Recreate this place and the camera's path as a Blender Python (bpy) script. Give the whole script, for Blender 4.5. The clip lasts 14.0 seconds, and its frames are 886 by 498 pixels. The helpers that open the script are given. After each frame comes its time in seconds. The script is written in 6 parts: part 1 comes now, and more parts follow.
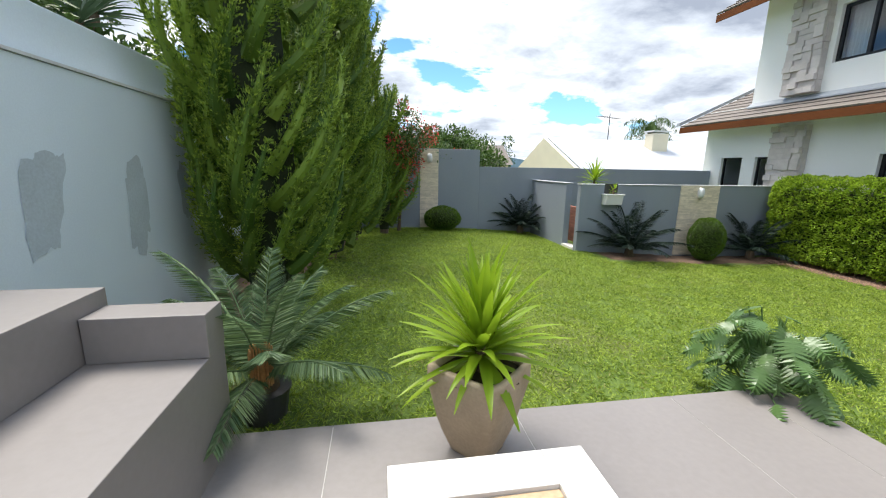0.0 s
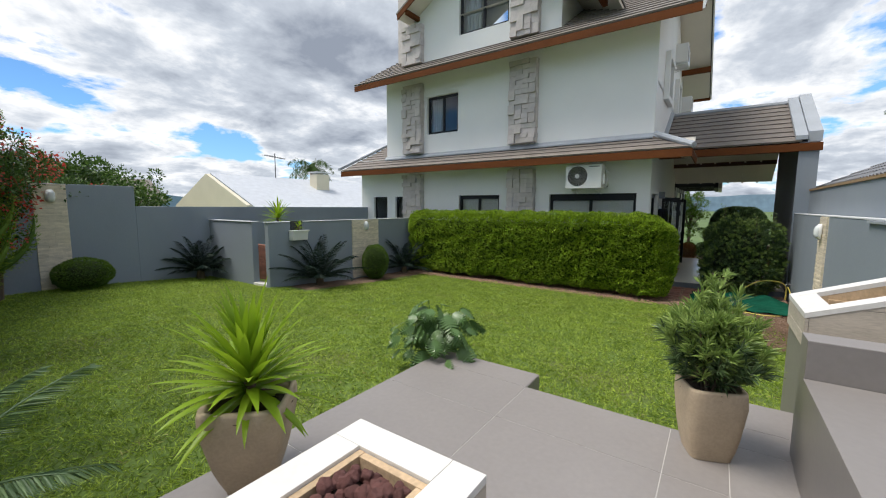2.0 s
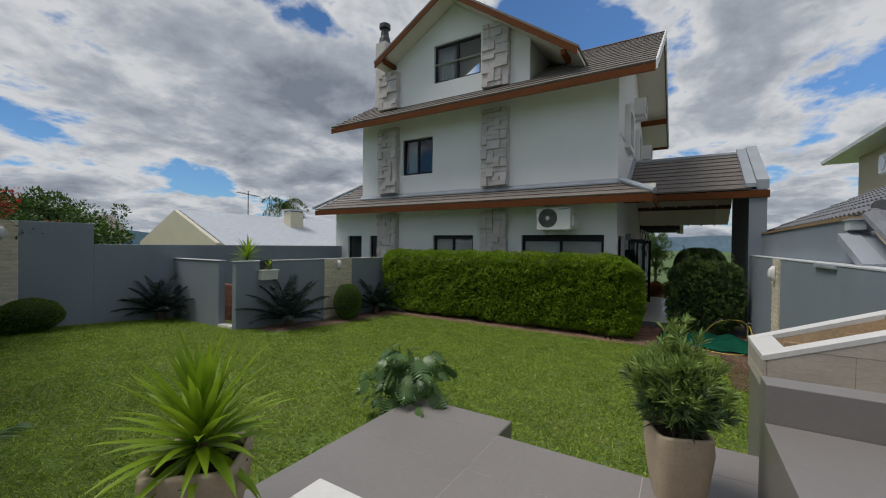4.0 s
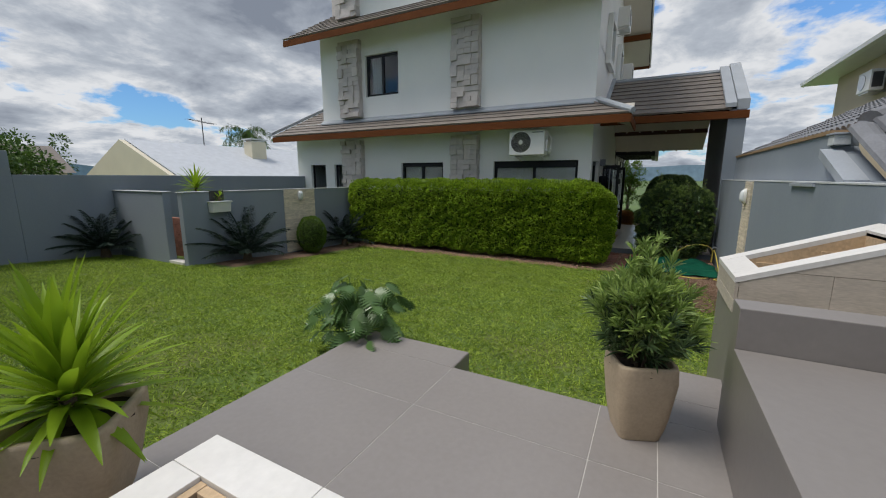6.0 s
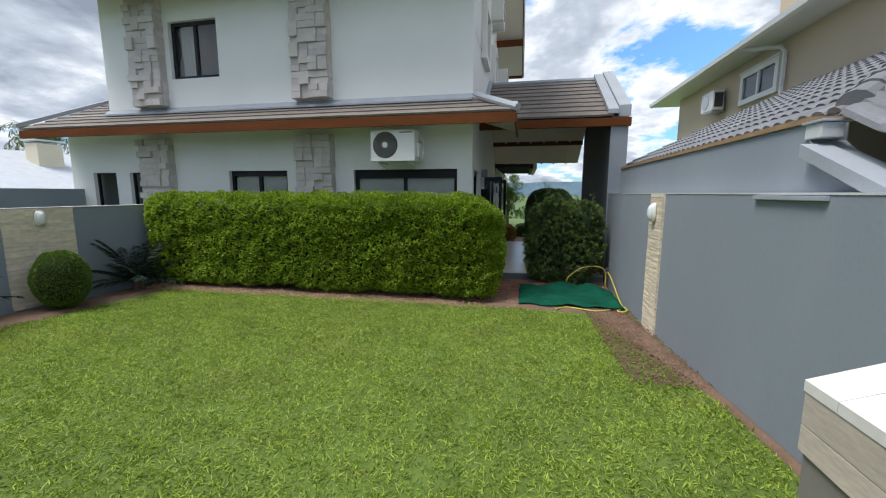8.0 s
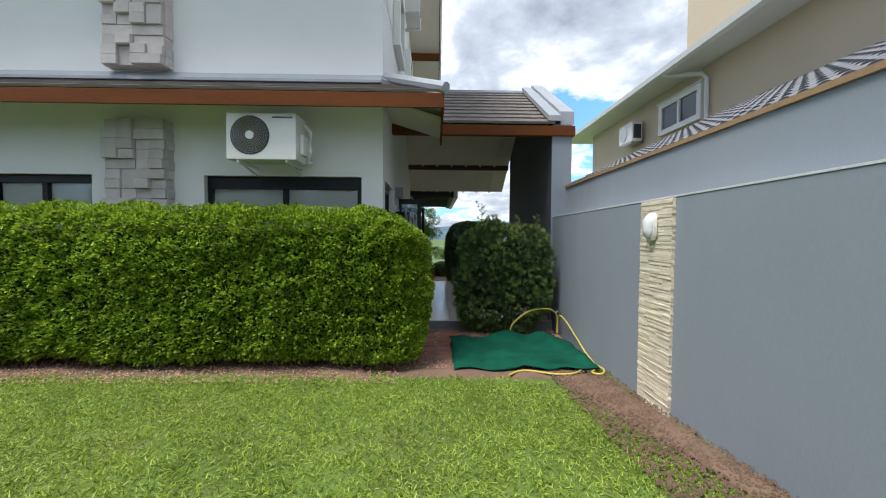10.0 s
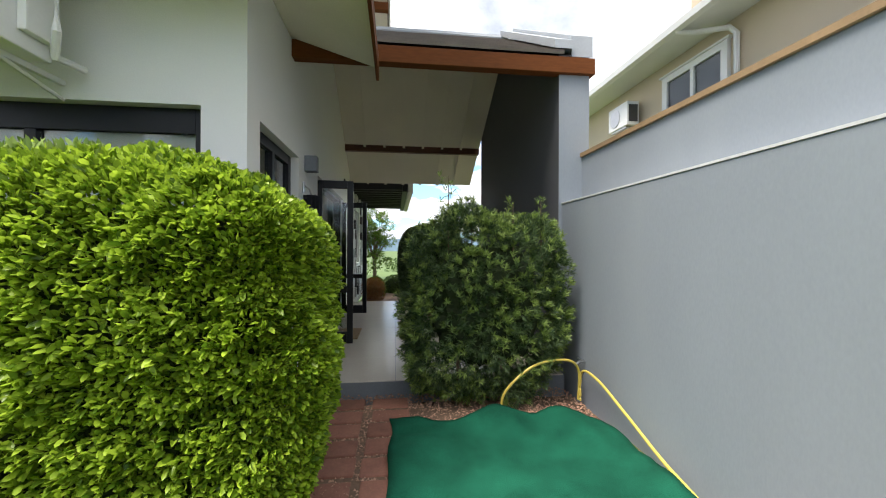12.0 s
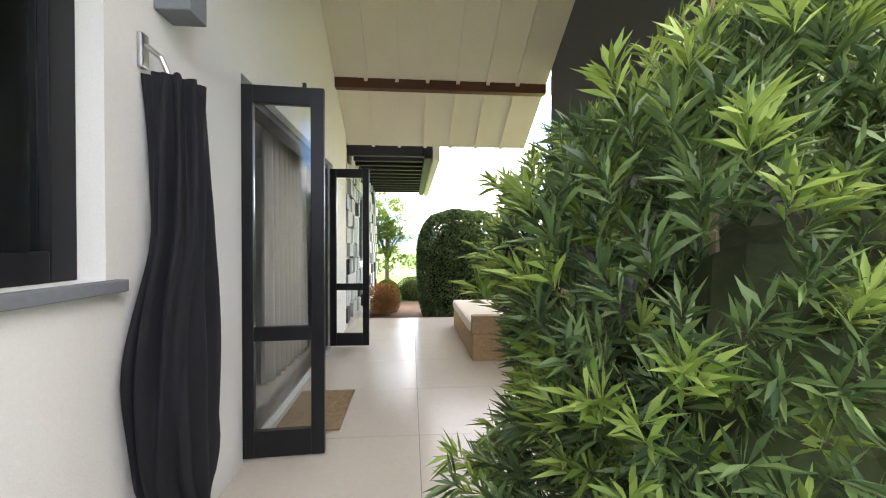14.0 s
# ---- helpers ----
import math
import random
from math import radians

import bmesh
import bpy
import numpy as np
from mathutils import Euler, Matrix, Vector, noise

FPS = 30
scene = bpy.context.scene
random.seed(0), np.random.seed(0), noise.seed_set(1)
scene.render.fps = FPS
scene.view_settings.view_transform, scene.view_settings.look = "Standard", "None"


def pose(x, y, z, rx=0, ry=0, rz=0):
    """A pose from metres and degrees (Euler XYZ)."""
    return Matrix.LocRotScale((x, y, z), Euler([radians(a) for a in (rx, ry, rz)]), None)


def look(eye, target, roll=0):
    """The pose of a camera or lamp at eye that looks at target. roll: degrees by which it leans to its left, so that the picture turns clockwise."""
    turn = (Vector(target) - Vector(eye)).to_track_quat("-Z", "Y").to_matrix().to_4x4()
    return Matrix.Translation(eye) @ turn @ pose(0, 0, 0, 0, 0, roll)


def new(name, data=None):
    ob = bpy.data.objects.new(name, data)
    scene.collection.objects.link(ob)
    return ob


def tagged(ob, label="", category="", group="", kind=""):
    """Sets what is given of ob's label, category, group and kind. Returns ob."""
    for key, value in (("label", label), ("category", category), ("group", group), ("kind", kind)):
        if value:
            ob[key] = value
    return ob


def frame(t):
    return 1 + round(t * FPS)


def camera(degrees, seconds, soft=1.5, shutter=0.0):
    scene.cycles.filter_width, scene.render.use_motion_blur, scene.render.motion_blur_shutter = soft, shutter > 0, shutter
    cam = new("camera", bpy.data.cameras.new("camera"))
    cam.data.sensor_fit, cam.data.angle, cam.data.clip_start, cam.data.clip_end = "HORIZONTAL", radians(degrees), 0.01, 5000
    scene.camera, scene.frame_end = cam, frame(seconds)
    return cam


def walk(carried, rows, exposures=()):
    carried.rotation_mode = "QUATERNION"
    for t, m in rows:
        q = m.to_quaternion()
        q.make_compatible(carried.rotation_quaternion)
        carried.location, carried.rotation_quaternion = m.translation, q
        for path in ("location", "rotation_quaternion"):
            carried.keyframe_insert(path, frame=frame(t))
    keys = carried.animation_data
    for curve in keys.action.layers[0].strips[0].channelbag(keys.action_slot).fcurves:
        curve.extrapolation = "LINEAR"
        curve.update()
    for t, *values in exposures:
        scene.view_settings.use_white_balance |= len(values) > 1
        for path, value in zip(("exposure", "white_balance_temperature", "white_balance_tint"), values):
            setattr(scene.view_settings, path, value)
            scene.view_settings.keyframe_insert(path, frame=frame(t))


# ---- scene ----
cam = camera(97.1, 14.0, soft=1.1)

PATH = [
    (0, (0.105, 0.11, 2.034), (0.43, 2.04, 1.622), 1.0),
    (0.5, (-0.061, 0.02, 2.053), (0.98, 1.694, 1.715), 0.6),
    (1, (-0.231, -0.066, 2.085), (1.179, 1.323, 1.799), 0.6),
    (1.5, (-0.379, -0.056, 2.081), (1.186, 1.166, 1.836), 0.5),
    (2, (-0.416, -0.102, 2.08), (1.212, 1.04, 1.865), 0.3),
    (2.5, (-0.412, -0.139, 2.119), (1.254, 0.961, 2.002), 0.4),
    (2.7, (-0.416, -0.151, 2.137), (1.263, 0.934, 2.081), 0.4),
    (4.8, (-0.343, -0.129, 2.076), (1.372, 0.899, 2.047), 0.3),
    (5, (-0.324, -0.134, 2.059), (1.388, 0.895, 1.961), 0.3),
    (5.5, (-0.244, -0.156, 2.036), (1.469, 0.845, 1.781), 0.2),
    (6, (0.049, -0.114, 2.008), (1.785, 0.813, 1.649), 0.1),
    (6.5, (0.521, -0.04, 2.041), (2.308, 0.767, 1.647), 0.2),
    (7, (1.113, 0.047, 2.062), (2.965, 0.702, 1.685), 0.3),
    (7.5, (1.716, 0.205, 2.035), (3.62, 0.717, 1.699), 0.2),
    (8, (2.362, 0.262, 1.969), (4.301, 0.658, 1.685), 0.1),
    (8.2, (2.6, 0.285, 1.965), (4.552, 0.635, 1.711), 0.3),
    (10.3, (4.893, 0.523, 1.6), (6.89, 0.432, 1.56), 0.5),
    (10.5, (5.167, 0.509, 1.601), (7.163, 0.388, 1.575), 0.6),
    (11, (5.837, 0.447, 1.551), (7.83, 0.271, 1.538), 0.5),
    (11.5, (6.477, 0.335, 1.52), (8.465, 0.118, 1.509), 0.4),
    (12, (7.174, 0.257, 1.491), (9.16, 0.015, 1.49), 0.2),
    (12.5, (7.89, 0.224, 1.472), (9.873, -0.035, 1.463), 0.1),
    (13, (8.563, 0.173, 1.484), (10.548, -0.07, 1.461), 0.1),
    (13.5, (9.321, 0.263, 1.461), (11.309, 0.045, 1.438), 0.1),
    (14, (10.045, 0.303, 1.473), (12.038, 0.14, 1.448), 0.1),
]
EXPOSURES = [(0.0, 0.6, 6500, 10), (0.5, 0.42, 6500, 10), (1.0, 0.25, 6500, 10), (2.0, 0.0, 6500, 10), (2.7, -0.28, 6500, 10), (4.8, -0.92, 6400, 10), (5.5, -0.75, 6400, 10), (6.5, -0.25, 6500, 10), (7.5, -0.03, 6350, 10), (8.2, 0.04, 6250, 10),
             (10.3, 0.32, 6250, 10), (11.5, 0.7, 6450, 11), (12.5, 1.4, 7000, 12), (13.0, 1.85, 7000, 16), (13.5, 2.4, 6800, 19), (14.0, 2.85, 7200, 17)]
walk(cam, [(t, look(eye, target, roll)) for t, eye, target, roll in PATH], EXPOSURES)

# ---- sky and sun ----
SUN_UP, SUN_AZ = radians(58), radians(-20)
world = bpy.data.worlds.new("world")
scene.world = world
world.use_nodes = True
wn, wl = world.node_tree.nodes, world.node_tree.links
wn.clear()


def wnode(kind, **ins):
    n = wn.new(kind)
    for k, v in ins.items():
        n.inputs[k].default_value = v
    return n


sky = wn.new("ShaderNodeTexSky")
sky.sky_type, sky.sun_disc, sky.sun_elevation, sky.sun_rotation = "NISHITA", False, SUN_UP, radians(160)
coord = wn.new("ShaderNodeTexCoord")
sep = wn.new("ShaderNodeSeparateXYZ")
wl.new(coord.outputs["Generated"], sep.inputs[0])


def wmath(op, a, b, clamp=False):
    n = wn.new("ShaderNodeMath")
    n.operation, n.use_clamp = op, clamp
    for i, v in enumerate((a, b)):
        if isinstance(v, (int, float)):
            n.inputs[i].default_value = v
        else:
            wl.new(v, n.inputs[i])
    return n.outputs[0]


den = wmath("ADD", wmath("MAXIMUM", sep.outputs[2], 0.0), 0.24)
flat = wn.new("ShaderNodeCombineXYZ")
wl.new(wmath("DIVIDE", sep.outputs[0], den), flat.inputs[0])
wl.new(wmath("DIVIDE", sep.outputs[1], den), flat.inputs[1])
flat.inputs[2].default_value = 4.3
big = wnode("ShaderNodeTexNoise", Scale=1.45, Detail=10.0, Roughness=0.56, Distortion=0.15)
wl.new(flat.outputs[0], big.inputs["Vector"])
shade = wnode("ShaderNodeTexNoise", Scale=3.2, Detail=8.0, Roughness=0.6, Distortion=0.3)
shift = wnode("ShaderNodeVectorMath")
shift.inputs[1].default_value = (3.1, 1.7, 0.4)
wl.new(flat.outputs[0], shift.inputs[0])
wl.new(shift.outputs[0], shade.inputs["Vector"])
cover = wnode("ShaderNodeMapRange")
cover.inputs[1].default_value, cover.inputs[2].default_value = 0.425, 0.47
wl.new(big.outputs[0], cover.inputs[0])
# thin edges of the clouds are white, their thick middles grey
thick = wmath("ADD", wmath("MULTIPLY", big.outputs[0], 0.72), wmath("MULTIPLY", shade.outputs[0], 0.28))
tone = wn.new("ShaderNodeValToRGB")
tone.color_ramp.elements[0].position, tone.color_ramp.elements[0].color = 0.47, (0.84, 0.855, 0.875, 1)
tone.color_ramp.elements[1].position, tone.color_ramp.elements[1].color = 0.64, (0.25, 0.285, 0.35, 1)
mid_tone = tone.color_ramp.elements.new(0.535)
mid_tone.color = (0.50, 0.545, 0.61, 1)
wl.new(thick, tone.inputs[0])
skyscale = wn.new("ShaderNodeMix")
skyscale.data_type, skyscale.blend_type = "RGBA", "MULTIPLY"
skyscale.inputs[0].default_value = 1.0
skyscale.inputs[7].default_value = (0.075, 0.115, 0.155, 1)
wl.new(sky.outputs[0], skyscale.inputs[6])
mixed = wn.new("ShaderNodeMix")
mixed.data_type = "RGBA"
wl.new(cover.outputs[0], mixed.inputs[0])
wl.new(skyscale.outputs[2], mixed.inputs[6])
wl.new(tone.outputs[0], mixed.inputs[7])
backg = wnode("ShaderNodeBackground", Strength=1.25)
wl.new(mixed.outputs[2], backg.inputs[0])
wout = wn.new("ShaderNodeOutputWorld")
wl.new(backg.outputs[0], wout.inputs[0])

sun = new("sun", bpy.data.lights.new("sun", "SUN"))
sun.data.energy, sun.data.angle, sun.data.color = 4.0, radians(26), (1.0, 0.95, 0.87)
sun.matrix_basis = look((0, 0, 0), (0.24, -0.36, -0.90))


# ---- materials ----
def mat(name, col, rough=0.7, scale=6.0, var=0.12, bump=0.15, fine=60.0, metal=0.0, stain=None, stain_amt=0.0, stretch=(1, 1, 1), per_object=0.0, island=0.0, spec=0.5):
    m = bpy.data.materials.new(name)
    m.use_nodes = True
    n, l = m.node_tree.nodes, m.node_tree.links
    b = n["Principled BSDF"]
    b.inputs["Roughness"].default_value, b.inputs["Metallic"].default_value = rough, metal
    b.inputs["Specular IOR Level"].default_value = spec
    tc, mp = n.new("ShaderNodeTexCoord"), n.new("ShaderNodeMapping")
    geo = n.new("ShaderNodeNewGeometry")
    l.new(geo.outputs["Position"] if not per_object else tc.outputs["Object"], mp.inputs[0])
    mp.inputs["Scale"].default_value = stretch
    a, f = n.new("ShaderNodeTexNoise"), n.new("ShaderNodeTexNoise")
    a.inputs["Scale"].default_value, a.inputs["Detail"].default_value = scale, 5
    f.inputs["Scale"].default_value, f.inputs["Detail"].default_value = fine, 3
    l.new(mp.outputs[0], a.inputs[0])
    l.new(mp.outputs[0], f.inputs[0])
    add = n.new("ShaderNodeMath")
    add.operation = "MULTIPLY_ADD"
    add.inputs[1].default_value = 0.45
    l.new(f.outputs[0], add.inputs[0])
    half = n.new("ShaderNodeMath")
    half.operation = "MULTIPLY"
    half.inputs[1].default_value = 0.55
    l.new(a.outputs[0], half.inputs[0])
    l.new(half.outputs[0], add.inputs[2])
    ramp = n.new("ShaderNodeValToRGB")
    ramp.color_ramp.elements[0].position, ramp.color_ramp.elements[1].position = 0.3, 0.7
    ramp.color_ramp.elements[0].color = (*[c * (1 - var) for c in col], 1)
    ramp.color_ramp.elements[1].color = (*[min(1, c * (1 + var)) for c in col], 1)
    l.new(add.outputs[0], ramp.inputs[0])
    out = ramp.outputs[0]
    if stain:
        s = n.new("ShaderNodeTexNoise")
        s.inputs["Scale"].default_value, s.inputs["Detail"].default_value = 0.9, 6
        l.new(mp.outputs[0], s.inputs[0])
        r = n.new("ShaderNodeMapRange")
        r.inputs[1].default_value, r.inputs[2].default_value, r.inputs[4].default_value = 0.52, 0.66, stain_amt
        l.new(s.outputs[0], r.inputs[0])
        x = n.new("ShaderNodeMix")
        x.data_type = "RGBA"
        l.new(r.outputs[0], x.inputs[0])
        l.new(out, x.inputs[6])
        x.inputs[7].default_value = (*stain, 1)
        out = x.outputs[2]
    if per_object or island:
        o = n.new("ShaderNodeObjectInfo")
        h = n.new("ShaderNodeHueSaturation")
        r = n.new("ShaderNodeMapRange")
        k = per_object or island
        r.inputs[3].default_value, r.inputs[4].default_value = 1 - k, 1 + k
        l.new(o.outputs["Random"] if per_object else geo.outputs["Random Per Island"], r.inputs[0])
        l.new(r.outputs[0], h.inputs["Value"])
        l.new(out, h.inputs["Color"])
        out = h.outputs[0]
    l.new(out, b.inputs["Base Color"])
    if bump:
        bp = n.new("ShaderNodeBump")
        bp.inputs["Strength"].default_value, bp.inputs["Distance"].default_value = bump, 0.01
        l.new(add.outputs[0], bp.inputs["Height"])
        l.new(bp.outputs[0], b.inputs["Normal"])
    return m


def leaf_mat(name, dark, light, rough=0.45, through_light=0.3, spec=0.4):
    m = bpy.data.materials.new(name)
    m.use_nodes = True
    n, l = m.node_tree.nodes, m.node_tree.links
    b = n["Principled BSDF"]
    b.inputs["Roughness"].default_value = rough
    b.inputs["Specular IOR Level"].default_value = spec
    geo = n.new("ShaderNodeNewGeometry")
    no = n.new("ShaderNodeTexNoise")
    no.inputs["Scale"].default_value, no.inputs["Detail"].default_value = 2.5, 3
    l.new(geo.outputs["Position"], no.inputs[0])
    av = n.new("ShaderNodeMath")
    av.operation = "MULTIPLY_ADD"
    av.inputs[1].default_value = 0.6
    l.new(geo.outputs["Random Per Island"], av.inputs[0])
    hm = n.new("ShaderNodeMath")
    hm.operation = "MULTIPLY"
    hm.inputs[1].default_value = 0.4
    l.new(no.outputs[0], hm.inputs[0])
    l.new(hm.outputs[0], av.inputs[2])
    ramp = n.new("ShaderNodeValToRGB")
    ramp.color_ramp.elements[0].color, ramp.color_ramp.elements[1].color = (*dark, 1), (*light, 1)
    ramp.color_ramp.elements[0].position, ramp.color_ramp.elements[1].position = 0.15, 0.85
    l.new(av.outputs[0], ramp.inputs[0])
    l.new(ramp.outputs[0], b.inputs["Base Color"])
    t = n.new("ShaderNodeBsdfTranslucent")
    l.new(ramp.outputs[0], t.inputs[0])
    mx = n.new("ShaderNodeMixShader")
    mx.inputs[0].default_value = through_light
    l.new(b.outputs[0], mx.inputs[1])
    l.new(t.outputs[0], mx.inputs[2])
    l.new(mx.outputs[0], n["Material Output"].inputs[0])
    return m


def glass_mat(name, tint=(0.9, 0.95, 0.95), rough=0.02):
    m = bpy.data.materials.new(name)
    m.use_nodes = True
    b = m.node_tree.nodes["Principled BSDF"]
    b.inputs["Base Color"].default_value = (*tint, 1)
    b.inputs["Roughness"].default_value = rough
    b.inputs["Transmission Weight"].default_value = 1.0
    b.inputs["IOR"].default_value = 1.45
    return m


GREY = mat("grey_wall_paint", (0.24, 0.275, 0.318), 0.75, 1.2, 0.07, 0.12, 90, stain=(0.30, 0.335, 0.37), stain_amt=0.35, stretch=(1, 1, 0.4))
PALE = mat("pale_blue_wall_paint", (0.66, 0.755, 0.83), 0.75, 1.0, 0.06, 0.12, 90, stain=(0.58, 0.67, 0.75), stain_amt=0.3)
PATCH = mat("bare_render_patch", (0.46, 0.53, 0.58), 0.85, 3, 0.15, 0.2)
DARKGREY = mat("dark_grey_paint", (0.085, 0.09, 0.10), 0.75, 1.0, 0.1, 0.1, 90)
CAP = mat("wall_cap_cement", (0.55, 0.57, 0.58), 0.8, 5, 0.15, 0.2)
WHITE = mat("white_house_paint", (0.82, 0.83, 0.815), 0.8, 0.8, 0.05, 0.25, 140)
SLAB = mat("taupe_porcelain_slab", (0.245, 0.225, 0.215), 0.42, 1.4, 0.08, 0.04, 30, per_object=0.04)
CLAD = mat("taupe_bench_tile", (0.225, 0.207, 0.198), 0.45, 1.4, 0.07, 0.04, 30)
GROUT = mat("pale_grout", (0.55, 0.53, 0.50), 0.9, 8, 0.2)
MARBLE = mat("white_marbled_slab", (0.72, 0.70, 0.67), 0.4, 4, 0.08, 0.05, 30, stain=(0.60, 0.56, 0.52), stain_amt=0.5)
TRAV = mat("travertine_tile", (0.50, 0.44, 0.37), 0.6, 5, 0.22, 0.1, 40, stretch=(0.6, 0.6, 3), per_object=0.06)
BRICKIN = mat("cream_inner_brick", (0.55, 0.40, 0.25), 0.85, 7, 0.28, 0.3, 50, stain=(0.16, 0.10, 0.06), stain_amt=0.8)
LAVA = mat("red_lava_rock", (0.20, 0.085, 0.075), 0.95, 30, 0.35, 0.9, 120, per_object=0.25)
LEDGE = mat("ledgestone", (0.70, 0.62, 0.49), 0.85, 9, 0.22, 0.4, 70, stretch=(1, 1, 3), per_object=0.11)
BLOCKST = mat("grey_block_stone", (0.54, 0.50, 0.48), 0.85, 8, 0.15, 0.5, 80, per_object=0.10)
ROOFT = mat("brown_grey_roof_tile", (0.19, 0.165, 0.145), 0.75, 4, 0.22, 0.3, 60)
ROOFB = mat("slate_grey_barrel_tile", (0.16, 0.165, 0.18), 0.6, 6, 0.2, 0.2, 60, island=0.15)
FLASH = mat("grey_flashing", (0.34, 0.37, 0.41), 0.5, 3, 0.1, 0.05)
RUST = mat("rust_painted_timber", (0.13, 0.042, 0.012), 0.75, 5, 0.25, 0.15, 50, stretch=(1, 0.2, 1), spec=0.15)
WOODD = mat("dark_red_timber", (0.10, 0.035, 0.02), 0.5, 6, 0.25, 0.15, 50)
SOFFIT = mat("cream_ceiling_board", (0.72, 0.67, 0.58), 0.7, 1.5, 0.07, 0.05)
BLACKF = mat("black_aluminium", (0.010, 0.011, 0.014), 0.4, 10, 0.2, 0.02, 80, spec=0.3)
BLACKW = mat("black_pergola_timber", (0.012, 0.011, 0.012), 0.6, 6, 0.3, 0.1)
PORCH = mat("cream_porcelain_floor", (0.70, 0.64, 0.56), 0.22, 1.5, 0.05, 0.02, 30, per_object=0.03)
RISER = mat("grey_step_riser", (0.20, 0.22, 0.25), 0.7, 4, 0.12, 0.1)
CLAY = mat("sand_clay_pot", (0.45, 0.355, 0.25), 0.8, 8, 0.14, 0.25, 70)
SOIL = mat("potting_soil", (0.035, 0.022, 0.014), 0.95, 20, 0.4, 0.8)
LAWNM = mat("lawn_soil", (0.10, 0.155, 0.025), 0.95, 1.3, 0.35, 0.6, 45, stain=(0.15, 0.14, 0.05), stain_amt=0.5)
DIRT = mat("reddish_dirt", (0.165, 0.105, 0.070), 0.95, 5, 0.35, 0.8, 60, stain=(0.15, 0.09, 0.06), stain_amt=0.6)
PAVER = mat("red_brick_paver", (0.26, 0.115, 0.08), 0.85, 8, 0.22, 0.4, 60, per_object=0.18)
CHIP = mat("pinkish_gravel", (0.40, 0.24, 0.17), 0.9, 20, 0.3, 0.3, 60, island=0.35)
PLASTIC = mat("white_plastic", (0.78, 0.78, 0.76), 0.35, 4, 0.03, 0.0)
DARKPL = mat("dark_grille", (0.05, 0.05, 0.055), 0.5, 6, 0.2, 0.0)
LOGO = mat("grey_logo_bar", (0.12, 0.12, 0.14), 0.5, 4, 0.1, 0.0)
STEEL = mat("steel", (0.5, 0.5, 0.5), 0.3, 6, 0.1, 0.02, metal=1.0)
OPAL = mat("opal_lamp_glass", (0.72, 0.75, 0.76), 0.25, 5, 0.03, 0.0)
TURF = mat("green_artificial_turf", (0.007, 0.075, 0.045), 0.95, 3.5, 0.5, 0.9, 140, spec=0.08)
HOSE = mat("yellow_hose", (0.62, 0.50, 0.10), 0.45, 6, 0.12, 0.02)
CLOTH = mat("black_fabric", (0.005, 0.006, 0.011), 0.85, 12, 0.3, 0.3, 200)
CURT = mat("white_curtain", (0.72, 0.70, 0.66), 0.9, 6, 0.05, 0.1)
ROOMW = mat("room_plaster", (0.62, 0.60, 0.57), 0.9, 2, 0.05, 0.05)
MAT = mat("jute_doormat", (0.33, 0.23, 0.13), 0.95, 30, 0.3, 0.6, 140)
BEIGE = mat("beige_house_paint", (0.60, 0.50, 0.36), 0.8, 1.2, 0.05, 0.1)
CREAM = mat("cream_gable_paint", (0.66, 0.60, 0.46), 0.8, 1.0, 0.06, 0.1)
SLATE = mat("pale_grey_slate", (0.50, 0.52, 0.55), 0.6, 3, 0.12, 0.1, 40)
BARK = mat("grey_brown_bark", (0.14, 0.10, 0.07), 0.9, 14, 0.35, 0.8, 80, stretch=(1, 1, 0.3))
# haze of distance is mixed into the hill colour
HILL = mat("hazed_distant_hill", (0.24, 0.34, 0.46), 0.95, 0.01, 0.2, 0.0, 0.05)
FIELD = mat("distant_field", (0.09, 0.14, 0.04), 0.95, 0.05, 0.35, 0.0, 0.7)
CUSH = mat("cream_cushion", (0.68, 0.62, 0.52), 0.9, 8, 0.06, 0.2)
TAN = mat("tan_wicker", (0.36, 0.24, 0.13), 0.75, 20, 0.25, 0.4)
AMBER = mat("amber_crystal", (0.75, 0.42, 0.10), 0.25, 20, 0.3, 0.1)
CONE = mat("cycad_cone", (0.50, 0.26, 0.10), 0.8, 20, 0.3, 0.5)
GLASS = glass_mat("clear_glass")
GLASSD = glass_mat("window_glass", (0.75, 0.82, 0.84))
L_HEDGE = leaf_mat("hedge_leaf", (0.048, 0.120, 0.007), (0.50, 0.68, 0.065), 0.38, 0.42)
L_PODO = leaf_mat("podocarpus_leaf", (0.024, 0.055, 0.026), (0.18, 0.27, 0.10), 0.38, 0.25)
L_PODOY = leaf_mat("podocarpus_young_leaf", (0.13, 0.22, 0.045), (0.40, 0.52, 0.15), 0.4, 0.35)
L_GRASS = leaf_mat("grass_blade", (0.085, 0.165, 0.018), (0.50, 0.62, 0.10), 0.5, 0.35, 0.25)
L_YUCCA = leaf_mat("yucca_leaf", (0.16, 0.30, 0.012), (0.46, 0.60, 0.040), 0.4, 0.4)
L_CYCAD = leaf_mat("cycad_leaf", (0.045, 0.095, 0.036), (0.18, 0.27, 0.115), 0.5, 0.18)
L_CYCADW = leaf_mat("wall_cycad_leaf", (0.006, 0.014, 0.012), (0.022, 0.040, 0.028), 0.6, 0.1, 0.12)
L_PHIL = leaf_mat("philodendron_leaf", (0.022, 0.070, 0.018), (0.17, 0.29, 0.095), 0.32, 0.25, 0.5)
L_CYP = leaf_mat("juniper_foliage", (0.040, 0.100, 0.013), (0.27, 0.40, 0.05), 0.6, 0.2)
